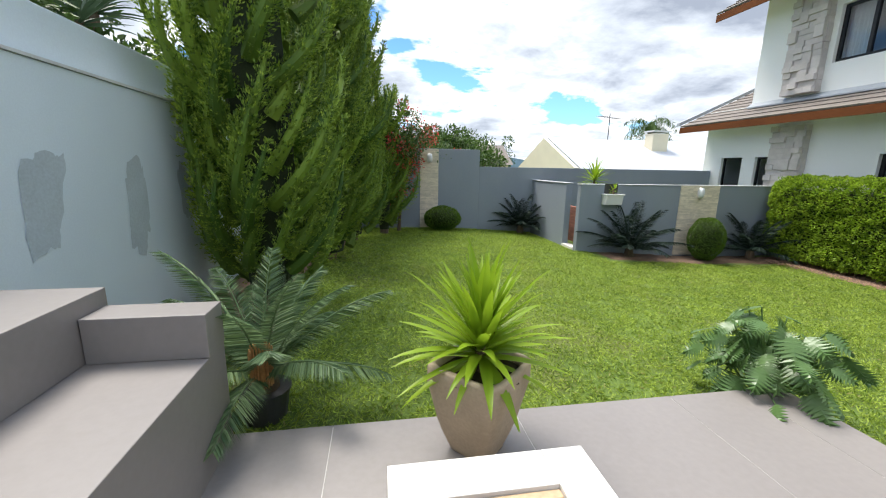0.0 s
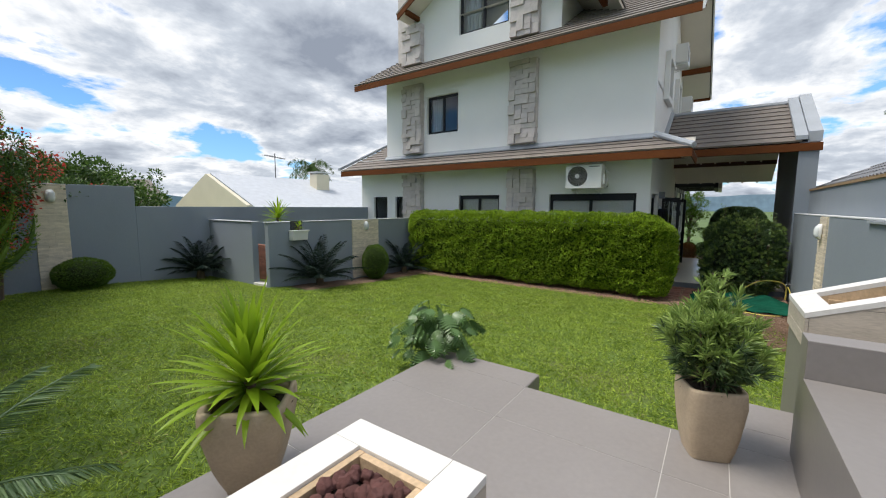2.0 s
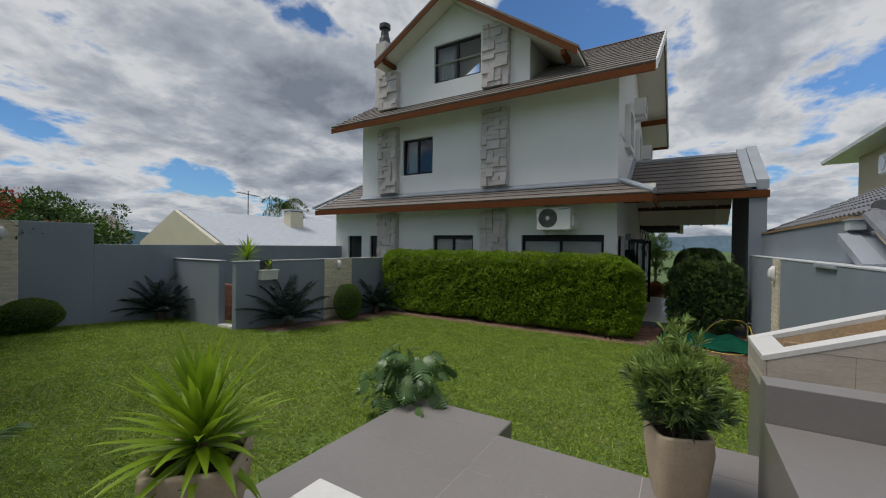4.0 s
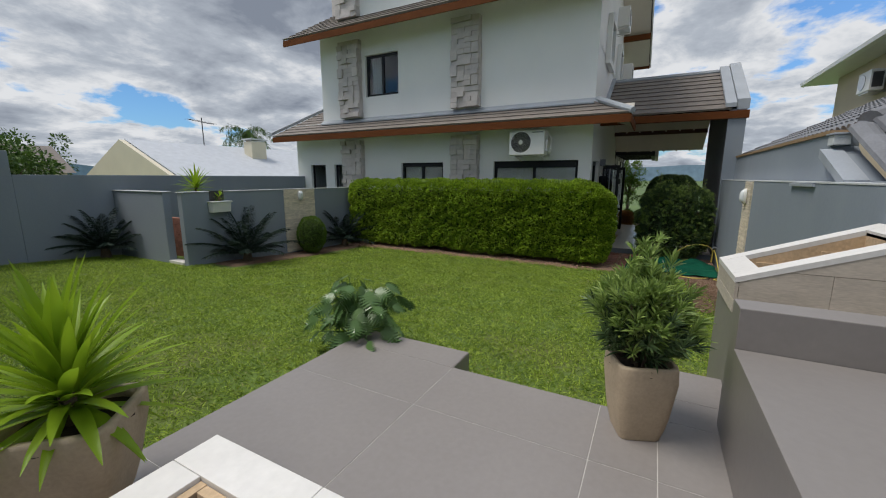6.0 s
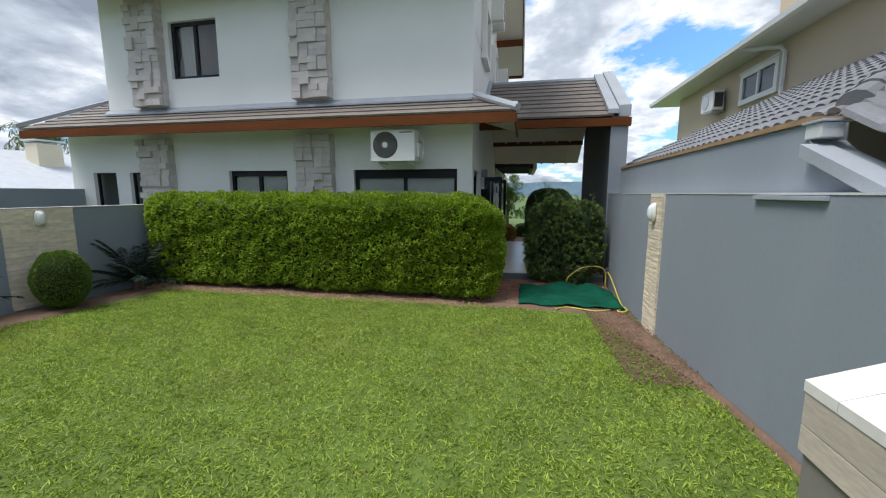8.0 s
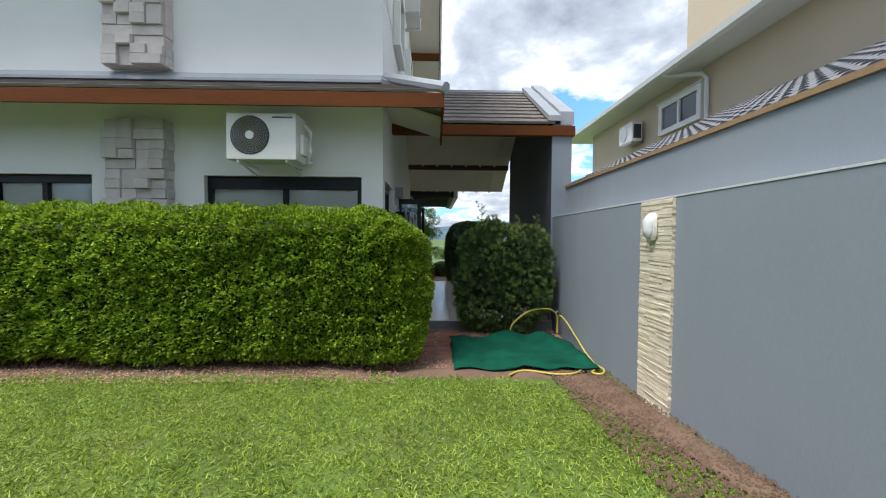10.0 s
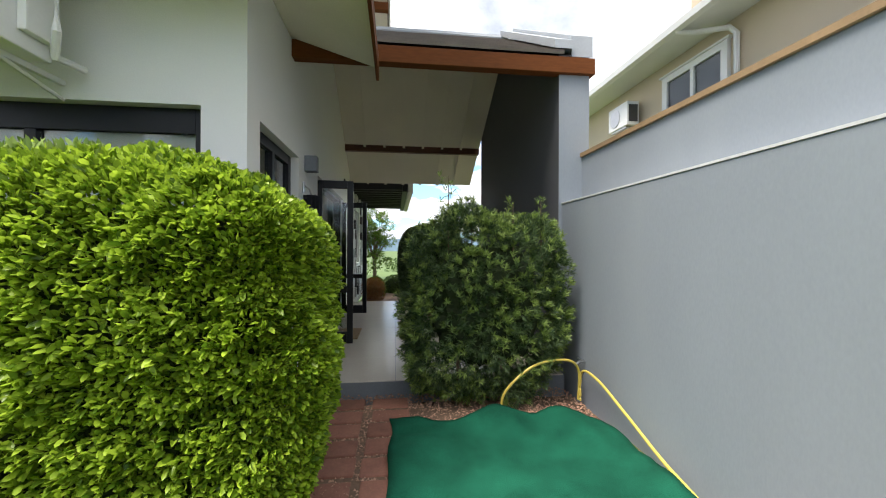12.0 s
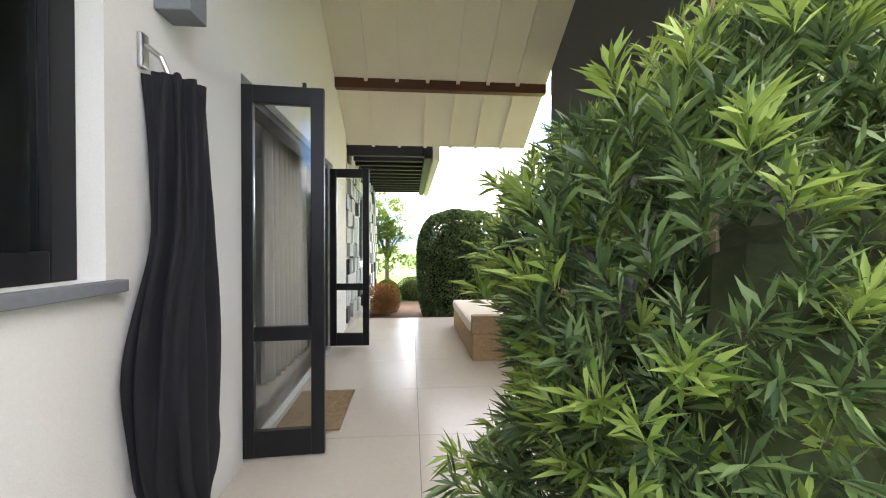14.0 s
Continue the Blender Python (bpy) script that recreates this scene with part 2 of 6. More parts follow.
# lighter copy of the juniper green: highlights put into the tip colour
L_CYPT = leaf_mat("juniper_highlight_tip", (0.15, 0.25, 0.022), (0.42, 0.54, 0.07), 0.6, 0.25)
L_BALL = leaf_mat("box_leaf", (0.045, 0.10, 0.008), (0.16, 0.27, 0.025), 0.45, 0.25)
L_TREE = leaf_mat("tree_leaf", (0.020, 0.055, 0.010), (0.11, 0.19, 0.035), 0.5, 0.3)
L_RED = leaf_mat("red_flower", (0.50, 0.035, 0.03), (0.75, 0.14, 0.10), 0.6, 0.3)
L_ALOE = leaf_mat("aloe_leaf", (0.03, 0.07, 0.04), (0.11, 0.17, 0.09), 0.45, 0.1)
# near-black fill: the shade deep among the twigs, put into the colour
CORE = mat("shaded_inner_twigs", (0.022, 0.034, 0.010), 0.95, 10, 0.4, 0.5)


# ---- mesh helpers ----
def part(name, bm, material, parent=None, label="", smooth=False):
    me = bpy.data.meshes.new(name)
    bm.normal_update()
    bm.to_mesh(me)
    bm.free()
    me.materials.append(material)
    if smooth:
        me.shade_smooth()
    ob = new(name, me)
    if parent:
        ob.parent = parent
    if label:
        ob["label"] = label
    return ob


def thing(name, label, category, at=(0, 0, 0), turn=0, group="", kind=""):
    ob = new(name)
    ob.empty_display_size = 0.1
    ob.matrix_basis = pose(*at, 0, 0, turn)
    return tagged(ob, label, category, group, kind)


def add_box(bm, x0, x1, y0, y1, z0, z1, bevel=0.0, m=None):
    vs = [bm.verts.new(Vector((x, y, z)) if m is None else m @ Vector((x, y, z))) for x in (x0, x1) for y in (y0, y1) for z in (z0, z1)]
    fs = [bm.faces.new([vs[i] for i in q]) for q in ((0, 1, 3, 2), (4, 6, 7, 5), (0, 4, 5, 1), (2, 3, 7, 6), (0, 2, 6, 4), (1, 5, 7, 3))]
    if bevel:
        bmesh.ops.bevel(bm, geom=list({e for f in fs for e in f.edges}), offset=bevel, segments=2, affect="EDGES", profile=0.6)
    return bm


def box(x0, x1, y0, y1, z0, z1, bevel=0.0, m=None):
    return add_box(bmesh.new(), x0, x1, y0, y1, z0, z1, bevel, m)


def prism(pts, axis, a, b, bm=None):
    """A flat outline pushed along an axis from a to b."""
    bm = bm or bmesh.new()

    def at(p, v):
        return {"x": (v, p[0], p[1]), "y": (p[0], v, p[1]), "z": (p[0], p[1], v)}[axis]
    lo, hi = [bm.verts.new(at(p, a)) for p in pts], [bm.verts.new(at(p, b)) for p in pts]
    bm.faces.new(lo)
    bm.faces.new(hi[::-1])
    for i in range(len(pts)):
        j = (i + 1) % len(pts)
        bm.faces.new((lo[i], hi[i], hi[j], lo[j]))
    bmesh.ops.recalc_face_normals(bm, faces=bm.faces)
    return bm


def tube(pts, r, bm=None, sides=8, r1=None):
    bm = bm or bmesh.new()
    pts = [Vector(p) for p in pts]
    rings = []
    for i, p in enumerate(pts):
        d = (pts[min(i + 1, len(pts) - 1)] - pts[max(i - 1, 0)]).normalized()
        q = d.to_track_quat("Z", "Y")
        k = r if r1 is None else r + (r1 - r) * i / (len(pts) - 1)
        rings.append([bm.verts.new(p + q @ Vector((k * math.cos(a), k * math.sin(a), 0))) for a in [2 * math.pi * s / sides for s in range(sides)]])
    for a, b in zip(rings, rings[1:]):
        for s in range(sides):
            bm.faces.new((a[s], a[(s + 1) % sides], b[(s + 1) % sides], b[s]))
    bm.faces.new(rings[0][::-1])
    bm.faces.new(rings[-1])
    return bm


def pierced(axis, at, thick, u0, u1, z0, z1, holes):
    """A wall in the plane axis = at, its back at at + thick, with openings (u0, u1, z0, z1) right through it."""
    us = sorted({u0, u1, *[h[0] for h in holes], *[h[1] for h in holes]})
    zs = sorted({z0, z1, *[h[2] for h in holes], *[h[3] for h in holes]})

    def solid(i, j):
        if not (0 <= i < len(us) - 1 and 0 <= j < len(zs) - 1):
            return False
        u, z = (us[i] + us[i + 1]) / 2, (zs[j] + zs[j + 1]) / 2
        return not any(h[0] < u < h[1] and h[2] < z < h[3] for h in holes)
    bm = bmesh.new()
    cache = {}

    def v(u, z, k):
        key = (u, z, k)
        if key not in cache:
            w = at + thick * k
            cache[key] = bm.verts.new((w, u, z) if axis == "x" else (u, w, z))
        return cache[key]
    for i in range(len(us) - 1):
        for j in range(len(zs) - 1):
            if not solid(i, j):
                continue
            a, b, c, d = us[i], us[i + 1], zs[j], zs[j + 1]
            for k in (0, 1):
                bm.faces.new((v(a, c, k), v(b, c, k), v(b, d, k), v(a, d, k)))
            for (di, dj), (p, q) in {(-1, 0): ((a, c), (a, d)), (1, 0): ((b, c), (b, d)), (0, -1): ((a, c), (b, c)), (0, 1): ((a, d), (b, d))}.items():
                if not solid(i + di, j + dj):
                    bm.faces.new((v(*p, 0), v(*q, 0), v(*q, 1), v(*p, 1)))
    bmesh.ops.recalc_face_normals(bm, faces=bm.faces)
    return bm


def raw_mesh(name, verts, faces, material, parent=None, label="", kind=""):
    me = bpy.data.meshes.new(name)
    me.from_pydata(verts, [], faces)
    me.materials.append(material)
    ob = new(name, me)
    if parent:
        ob.parent = parent
    if label:
        ob["label"] = label
    if kind:
        ob["kind"] = kind
    return ob


RNG = np.random.default_rng(7)


def unit(v):
    return v / np.maximum(np.linalg.norm(v, axis=-1, keepdims=True), 1e-9)


def leaves(name, base, way, length, width, material, parent=None, fold=0.25, droop=0.0, wide_at=0.45, label="", kind="stuff", oval=False):
    """Many leaves as one mesh: each a folded blade of four corners from its base along its way."""
    n = len(base)
    base, way = np.asarray(base, float), unit(np.asarray(way, float))
    length = np.broadcast_to(length, (n,))[:, None]
    width = np.broadcast_to(width, (n,))[:, None]
    side = unit(np.cross(way, unit(RNG.normal(size=(n, 3)) + np.array([0, 0, 1.2]))))
    up = np.cross(side, way)
    tip = base + way * length - np.array([0, 0, 1.0]) * length * droop
    mid = base + way * length * wide_at
    a = mid + side * width / 2 + up * width * fold
    b = mid - side * width / 2 + up * width * fold
    if oval:
        far = base + way * length * 0.78
        c = far + side * width * 0.40 + up * width * fold * 0.7 + (tip - base - way * length) * 0.5
        d = far - side * width * 0.40 + up * width * fold * 0.7 + (tip - base - way * length) * 0.5
        mid2 = base + way * length * 0.34
        a = mid2 + side * width / 2 + up * width * fold
        b = mid2 - side * width / 2 + up * width * fold
        verts = np.stack([base, a, c, tip, d, b], 1).reshape(-1, 3)
        k = np.arange(n)[:, None] * 6
        tris = np.concatenate([k + [0, 3, 1], k + [1, 3, 2], k + [0, 5, 3], k + [5, 4, 3]], 1).reshape(-1, 3)
    else:
        verts = np.stack([base, a, tip, b], 1).reshape(-1, 3)
        k = np.arange(n)[:, None] * 4
        tris = np.concatenate([k + [0, 2, 1], k + [0, 3, 2]], 1).reshape(-1, 3)
    me = bpy.data.meshes.new(name)
    me.vertices.add(len(verts))
    me.vertices.foreach_set("co", verts.ravel())
    me.loops.add(tris.size)
    me.loops.foreach_set("vertex_index", tris.ravel().astype(np.int32))
    me.polygons.add(len(tris))
    me.polygons.foreach_set("loop_start", np.arange(len(tris), dtype=np.int32) * 3)
    me.update(calc_edges=True)
    me.materials.append(material)
    ob = new(name, me)
    if parent:
        ob.parent = parent
    if label:
        ob["label"] = label
    if kind:
        ob["kind"] = kind
    return ob


def strap(bm, base, az, lift, length, width, droop, steps=5, keel=0.18):
    """One long sword leaf, arching and tapering."""
    out, side = Vector((math.cos(az), math.sin(az), 0)), Vector((-math.sin(az), math.cos(az), 0))
    p, ang, rows = Vector(base), lift, []
    for i in range(steps + 1):
        t = i / steps
        w = width * (0.55 + 0.45 * min(1, t * 3)) * (1 - t ** 3 * 0.97)
        up = Vector((-math.sin(ang) * out.x, -math.sin(ang) * out.y, math.cos(ang)))
        rows.append([bm.verts.new(p + side * w / 2 + up * w * keel), bm.verts.new(p), bm.verts.new(p - side * w / 2 + up * w * keel)])
        p = p + (out * math.cos(ang) + Vector((0, 0, 1)) * math.sin(ang)) * length / steps
        ang -= droop / steps * (0.4 + 1.2 * t)
    for a, b in zip(rows, rows[1:]):
        bm.faces.new((a[0], a[1], b[1], b[0]))
        bm.faces.new((a[1], a[2], b[2], b[1]))


def lawn_z(x, y):
    z = 0.5 - 0.0645 * max(0.0, x - 1.9) - 0.008 * max(0.0, y)
    return max(z, 0.085)


# ---- ground ----
def ground_sheet():
    bm = bmesh.new()
    radii = [0, 20, 32, 45, 65, 100, 160, 300, 700, 1500, 3000]
    rings = []
    for r in radii:
        z = -0.3 if r <= 32 else -0.3 - 14 * (1 - math.exp(-(r - 32) / 60))
        rings.append([bm.verts.new((6 + r * math.cos(a), 5 + r * math.sin(a), z)) for a in [2 * math.pi * i / 48 for i in range(48)]] if r else [bm.verts.new((6, 5, z))] * 48)
    for a, b in zip(rings, rings[1:]):
        for i in range(48):
            j = (i + 1) % 48
            bm.faces.new((a[i], b[i], b[j]) if a[i] is a[j] else (a[i], b[i], b[j], a[j]))
    return tagged(part("ground", bm, FIELD), "wide green land falling away around the garden", "ground", kind="structure")


ground_sheet()


def lawn_sheet():
    bm = bmesh.new()
    nx, ny = 90, 96
    grid = [[bm.verts.new((-2.3 + i * 0.14, -1.5 + j * 0.13, lawn_z(-2.3 + i * 0.14, -1.5 + j * 0.13) - 0.006 + 0.004 * noise.noise((i * 0.5, j * 0.5, 0)))) for j in range(ny)] for i in range(nx)]
    for i in range(nx - 1):
        for j in range(ny - 1):
            bm.faces.new((grid[i][j], grid[i + 1][j], grid[i + 1][j + 1], grid[i][j + 1]))
    return tagged(part("lawn", bm, LAWNM, smooth=True), "mown green lawn sloping gently to the house", "lawn", kind="structure")


lawn_sheet()


def bed(name, pts, label):
    """A strip of bare earth laid over the lawn's edge."""
    bm = bmesh.new()
    rows = []
    for n_, ((ax, ay), (bx, by)) in enumerate(pts):
        row = []
        for k in range(7):
            f = k / 6
            x, y = ax + (bx - ax) * f, ay + (by - ay) * f
            edge = 0.012 if 0 < k < 6 and 0 < n_ < len(pts) - 1 else -0.045
            row.append(bm.verts.new((x, y, lawn_z(x, y) + edge + 0.016 + 0.012 * noise.noise((x * 5, y * 5, 3)))))
        rows.append(row)
    for a, b in zip(rows, rows[1:]):
        for k in range(6):
            bm.faces.new((a[k], b[k], b[k + 1], a[k + 1]))
    bmesh.ops.recalc_face_normals(bm, faces=bm.faces)
    return tagged(part(name, bm, DIRT, smooth=True), label, "soil bed", kind="structure")


def wob(v, k, s=0.12):
    return v + s * noise.noise((k * 0.7, v, 1.3))


bed("ground_hedge_bed", [((wob(8.70, y, 0.2), y), (9.93, y)) for y in np.arange(1.1, 8.0, 0.25)], "reddish bare earth under the hedge")
bed("ground_path_bed", [((x, -1.46), (x, 1.25)) for x in np.arange(8.62, 11.0, 0.2)], "reddish dirt and gravel beside the porch step")
bed("ground_wall_bed", [((x, -1.46), (x, -1.46 + 0.08 + 0.66 * max(0, (x - 5.8) / 3.1))) for x in np.arange(3.7, 9.0, 0.25)], "bare earth strip along the grey wall")
bed("ground_plant_bed", [((x, 7.9), (x, wob(7.0, x, 0.3))) for x in np.arange(4.7, 9.0, 0.2)], "bare earth bed with dark edging under the cycads")
bed("ground_tree_bed", [((-1.9, y), (wob(-0.95 + 0.1 * (y - 4), y, 0.4), y)) for y in np.arange(3.2, 10.5, 0.3)], "bare earth under the junipers")

# ---- garden walls ----
def wall(name, bm, material, label):
    return tagged(part(name, bm, material), label, "wall", kind="structure")


wall("wall_west", box(-2.1, -1.9, -4.5, 10.5, 0, 2.62, 0.01), PALE, "pale blue-grey rendered garden wall with darker patches")
wall("wall_west_upper", box(-2.25, -2.05, -4.5, 10.5, 2.622, 3.02, 0.01), PALE, "pale blue-grey upper course of the garden wall")
wall("wall_west_ledge", box(-2.09, -1.885, -4.5, 10.5, 2.6205, 2.640), CAP, "pale cement ledge on the garden wall")
wall("wall_north_tall", box(-2.1, 2.82, 10.55, 10.75, 0, 2.49, 0.01), GREY, "tall grey-blue rendered garden wall")
wall("wall_north_low", box(2.822, 10.2, 10.56, 10.75, 0, 2.05, 0.01), GREY, "grey-blue rendered garden wall at the back")
wall("wall_gate_left", box(4.36, 4.50, 8.56, 10.56, 0, 1.71, 0.01), GREY, "low grey rendered wall beside the garden opening")
wall("wall_gate_right", box(4.36, 9.9, 7.90, 8.04, 0, 1.71, 0.01), GREY, "low grey rendered wall behind the cycads")
wall("wall_low_cap", box(4.34, 9.9, 7.88, 8.06, 1.711, 1.725), CAP, "thin cement cap on the low wall")
wall("wall_gate_cap", box(4.34, 4.52, 8.54, 10.56, 1.711, 1.725), CAP, "thin cement cap on the low wall")
wall("trim_threshold", box(4.34, 4.52, 8.04, 8.56, 0.1, 0.33, 0.01), MARBLE, "pale stone threshold in the garden opening")
wall("wall_south", box(-2.3, 11.1, -1.66, -1.46, 0, 1.96, 0.005), GREY, "grey rendered boundary wall along the lawn")
wall("wall_south_upper", box(5.62, 11.1, -1.90, -1.68, 0, 2.455, 0.01), GREY, "grey rendered upper wall set back from the boundary wall")
wall("wall_south_upper_cap", box(5.62, 11.12, -1.92, -1.66, 2.456, 2.495), mat("tan_coping", (0.30, 0.20, 0.11), 0.7, 6, 0.2), "tan coping along the upper wall")
wall("wall_south_ledge", box(-2.3, 11.08, -1.665, -1.455, 1.961, 1.975), CAP, "pale cement ledge on the boundary wall")
wall("wall_south_far", box(-2.3, 5.618, -1.88, -1.68, 0, 1.985), GREY, "grey rendered wall behind the boundary wall")
wall("wall_east_yard", box(-2.3, -2.12, -4.5, -1.7, 0, 2.6), GREY, "plain wall that closes the terrace")
wall("wall_terrace_back", box(-1.9, 3.0, -4.6, -4.4, 0, 2.6), GREY, "plain wall behind the terrace")
# darker repair patches on the west wall
for yy, zz, h, lean in ((2.87, 1.80, 0.62, -0.22), (3.80, 1.68, 0.78, -0.08), (4.7, 1.75, 0.6, 0.1)):
    bm = bmesh.new()
    ring = []
    for i in range(48):
        a = 2 * math.pi * i / 48
        k = 1 + 0.30 * noise.noise((math.cos(a) * 1.8 + yy, math.sin(a) * 1.8, zz)) + 0.16 * noise.noise((math.cos(a) * 7 + yy, math.sin(a) * 7, zz))
        c, n_ = math.cos(a), math.sin(a)
        c, n_ = math.copysign(abs(c) ** 0.6, c), math.copysign(abs(n_) ** 0.6, n_)
        ring.append(bm.verts.new((-1.896, yy + 0.15 * k * c - lean * h / 2 * n_, zz + h / 2 * k * n_)))
    bm.faces.new(ring)
    bmesh.ops.recalc_face_normals(bm, faces=bm.faces)
    tagged(part("wall_patch", bm, PATCH), "darker unpainted repair patch on the wall", "wall patch", kind="structure")

# ---- terrace ----
def terrace():
    t = thing("terrace", "raised terrace of taupe porcelain slabs with pale joints", "terrace", kind="structure")
    part("base", prism([(-2.0, -4.4), (3.1, -4.4), (3.1, -0.25), (2.39, -0.25), (2.39, 1.07), (2.67, 1.07), (2.67, 2.03), (-2.0, 2.03)], "z", 0.1, 0.6586), GROUT, t)
    part("edge_tile", box(-0.66, 2.685, 2.031, 2.045, 0.35, 0.655), CLAD, t)
    part("edge_tile", box(2.671, 2.685, 1.06, 2.03, 0.3, 0.655), CLAD, t)
    part("edge_tile", box(2.391, 2.67, 1.056, 1.069, 0.3, 0.655), CLAD, t)
    part("edge_tile", box(2.391, 2.404, -0.24, 1.055, 0.3, 0.655), CLAD, t)
    xs, ys = [-2.0, -1.16, -0.15, 0.86, 1.87, 2.40, 2.68, 3.11], [-4.4, -2.95, -1.94, -0.93, -0.24, 0.06, 1.06, 2.045]
    for i in range(len(xs) - 1):
        for j in range(len(ys) - 1):
            cx, cy = (xs[i] + xs[i + 1]) / 2, (ys[j] + ys[j + 1]) / 2
            if (cx > 2.4 and -0.24 < cy < 1.06) or (cx > 2.68 and cy > -0.24):
                continue
            part("slab", box(xs[i] + 0.002, xs[i + 1] - 0.002, ys[j] + 0.002, ys[j + 1] - 0.002, 0.6590, 0.6605, 0.0003), SLAB, t)


terrace()


def bench(name, label, seat, blocks):
    b = thing(name, label, "bench", kind="")
    part("seat", box(*seat, 0.005), CLAD, b)
    for n, q in blocks:
        part(n, box(*q, 0.005), CLAD, b)
    return b


bench("built_in_bench", "built-in bench clad in taupe tile against the pale wall", (-1.9, -0.645, -1.2, 2.03, 0.661, 1.185),
      [("backrest", (-1.899, -1.13, -1.2, 2.05, 1.186, 1.47)), ("armrest", (-1.125, -0.64, 1.85, 2.03, 1.186, 1.39))])
bench("built_in_bench", "built-in bench clad in taupe tile beside the stone planter", (0.4, 2.315, -1.46, -0.525, 0.661, 1.185), [("armrest", (2.32, 2.5, -1.46, -0.53, 0.662, 1.39))])


def fire_table():
    t = thing("fire_pit_table", "square fire pit table with white stone rim and lava rocks", "fire pit")
    x0, x1, y0, y1, z = 0.12, 0.79, 0.54, 1.21, 1.09
    k = 0.15
    part("base", box(x0 + 0.02, x1 - 0.02, y0 + 0.02, y1 - 0.02, 0.661, 0.98, 0.004), TRAV, t)
    for n, q in (("rim_slab", (x0, x1 - k, y1 - k, y1)), ("rim_slab", (x1 - k + 0.002, x1, y0 + k, y1)), ("rim_slab", (x0 + k, x1, y0, y0 + k - 0.002)), ("rim_slab", (x0, x0 + k - 0.002, y0, y1 - k - 0.002))):
        part(n, box(*q, 1.055, z, 0.003), MARBLE, t, "white marbled stone slab")
        part("side_tile", box(*q, 0.985, 1.0535, 0.002), TRAV, t)
    c = 0.035
    for q in ((x0 + k, x1 - k, y1 - k - c, y1 - k - 0.002), (x1 - k - c, x1 - k - 0.002, y0 + k, y1 - k - c - .002), (x0 + k, x1 - k - c - .002, y0 + k, y0 + k + c), (x0 + k, x0 + k + c, y0 + k + c + .002, y1 - k - c - .002)):
        part("inner_brick", box(*q, 0.985, 1.075, 0.003), BRICKIN, t)
    part("bed", box(x0 + k, x1 - k, y0 + k, y1 - k, 0.981, 1.010), SOIL, t)
    return (x0 + k + c, x1 - k - c, y0 + k + c, y1 - k - c)


PIT = fire_table()
rock_meshes = []
for i in range(6):
    bm = bmesh.new()
    bmesh.ops.create_icosphere(bm, subdivisions=2, radius=1)
    for v in bm.verts:
        v.co *= 1 + 0.35 * noise.noise(v.co * 1.6 + Vector((i * 7, 0, 0)))
        v.co.z *= 0.8
    me = bpy.data.meshes.new("lava_rock")
    bm.to_mesh(me)
    bm.free()
    me.materials.append(LAVA)
    rock_meshes.append(me)
for i in range(64):
    r = random.uniform(0.02, 0.034)
    ob = new("lava_rock", random.choice(rock_meshes))
    lay = i % 2
    ob.matrix_basis = pose(random.uniform(PIT[0] + 0.02, PIT[1] - 0.02), random.uniform(PIT[2] + 0.02, PIT[3] - 0.02), 1.010 + r * 0.8 + lay * 0.035, random.uniform(0, 50), random.uniform(0, 50), random.uniform(0, 360)) @ Matrix.Diagonal((r, r, r, 1))
    tagged(ob, "rough dark red lava rock in the fire pit", "rock", "lava rocks in the fire pit")


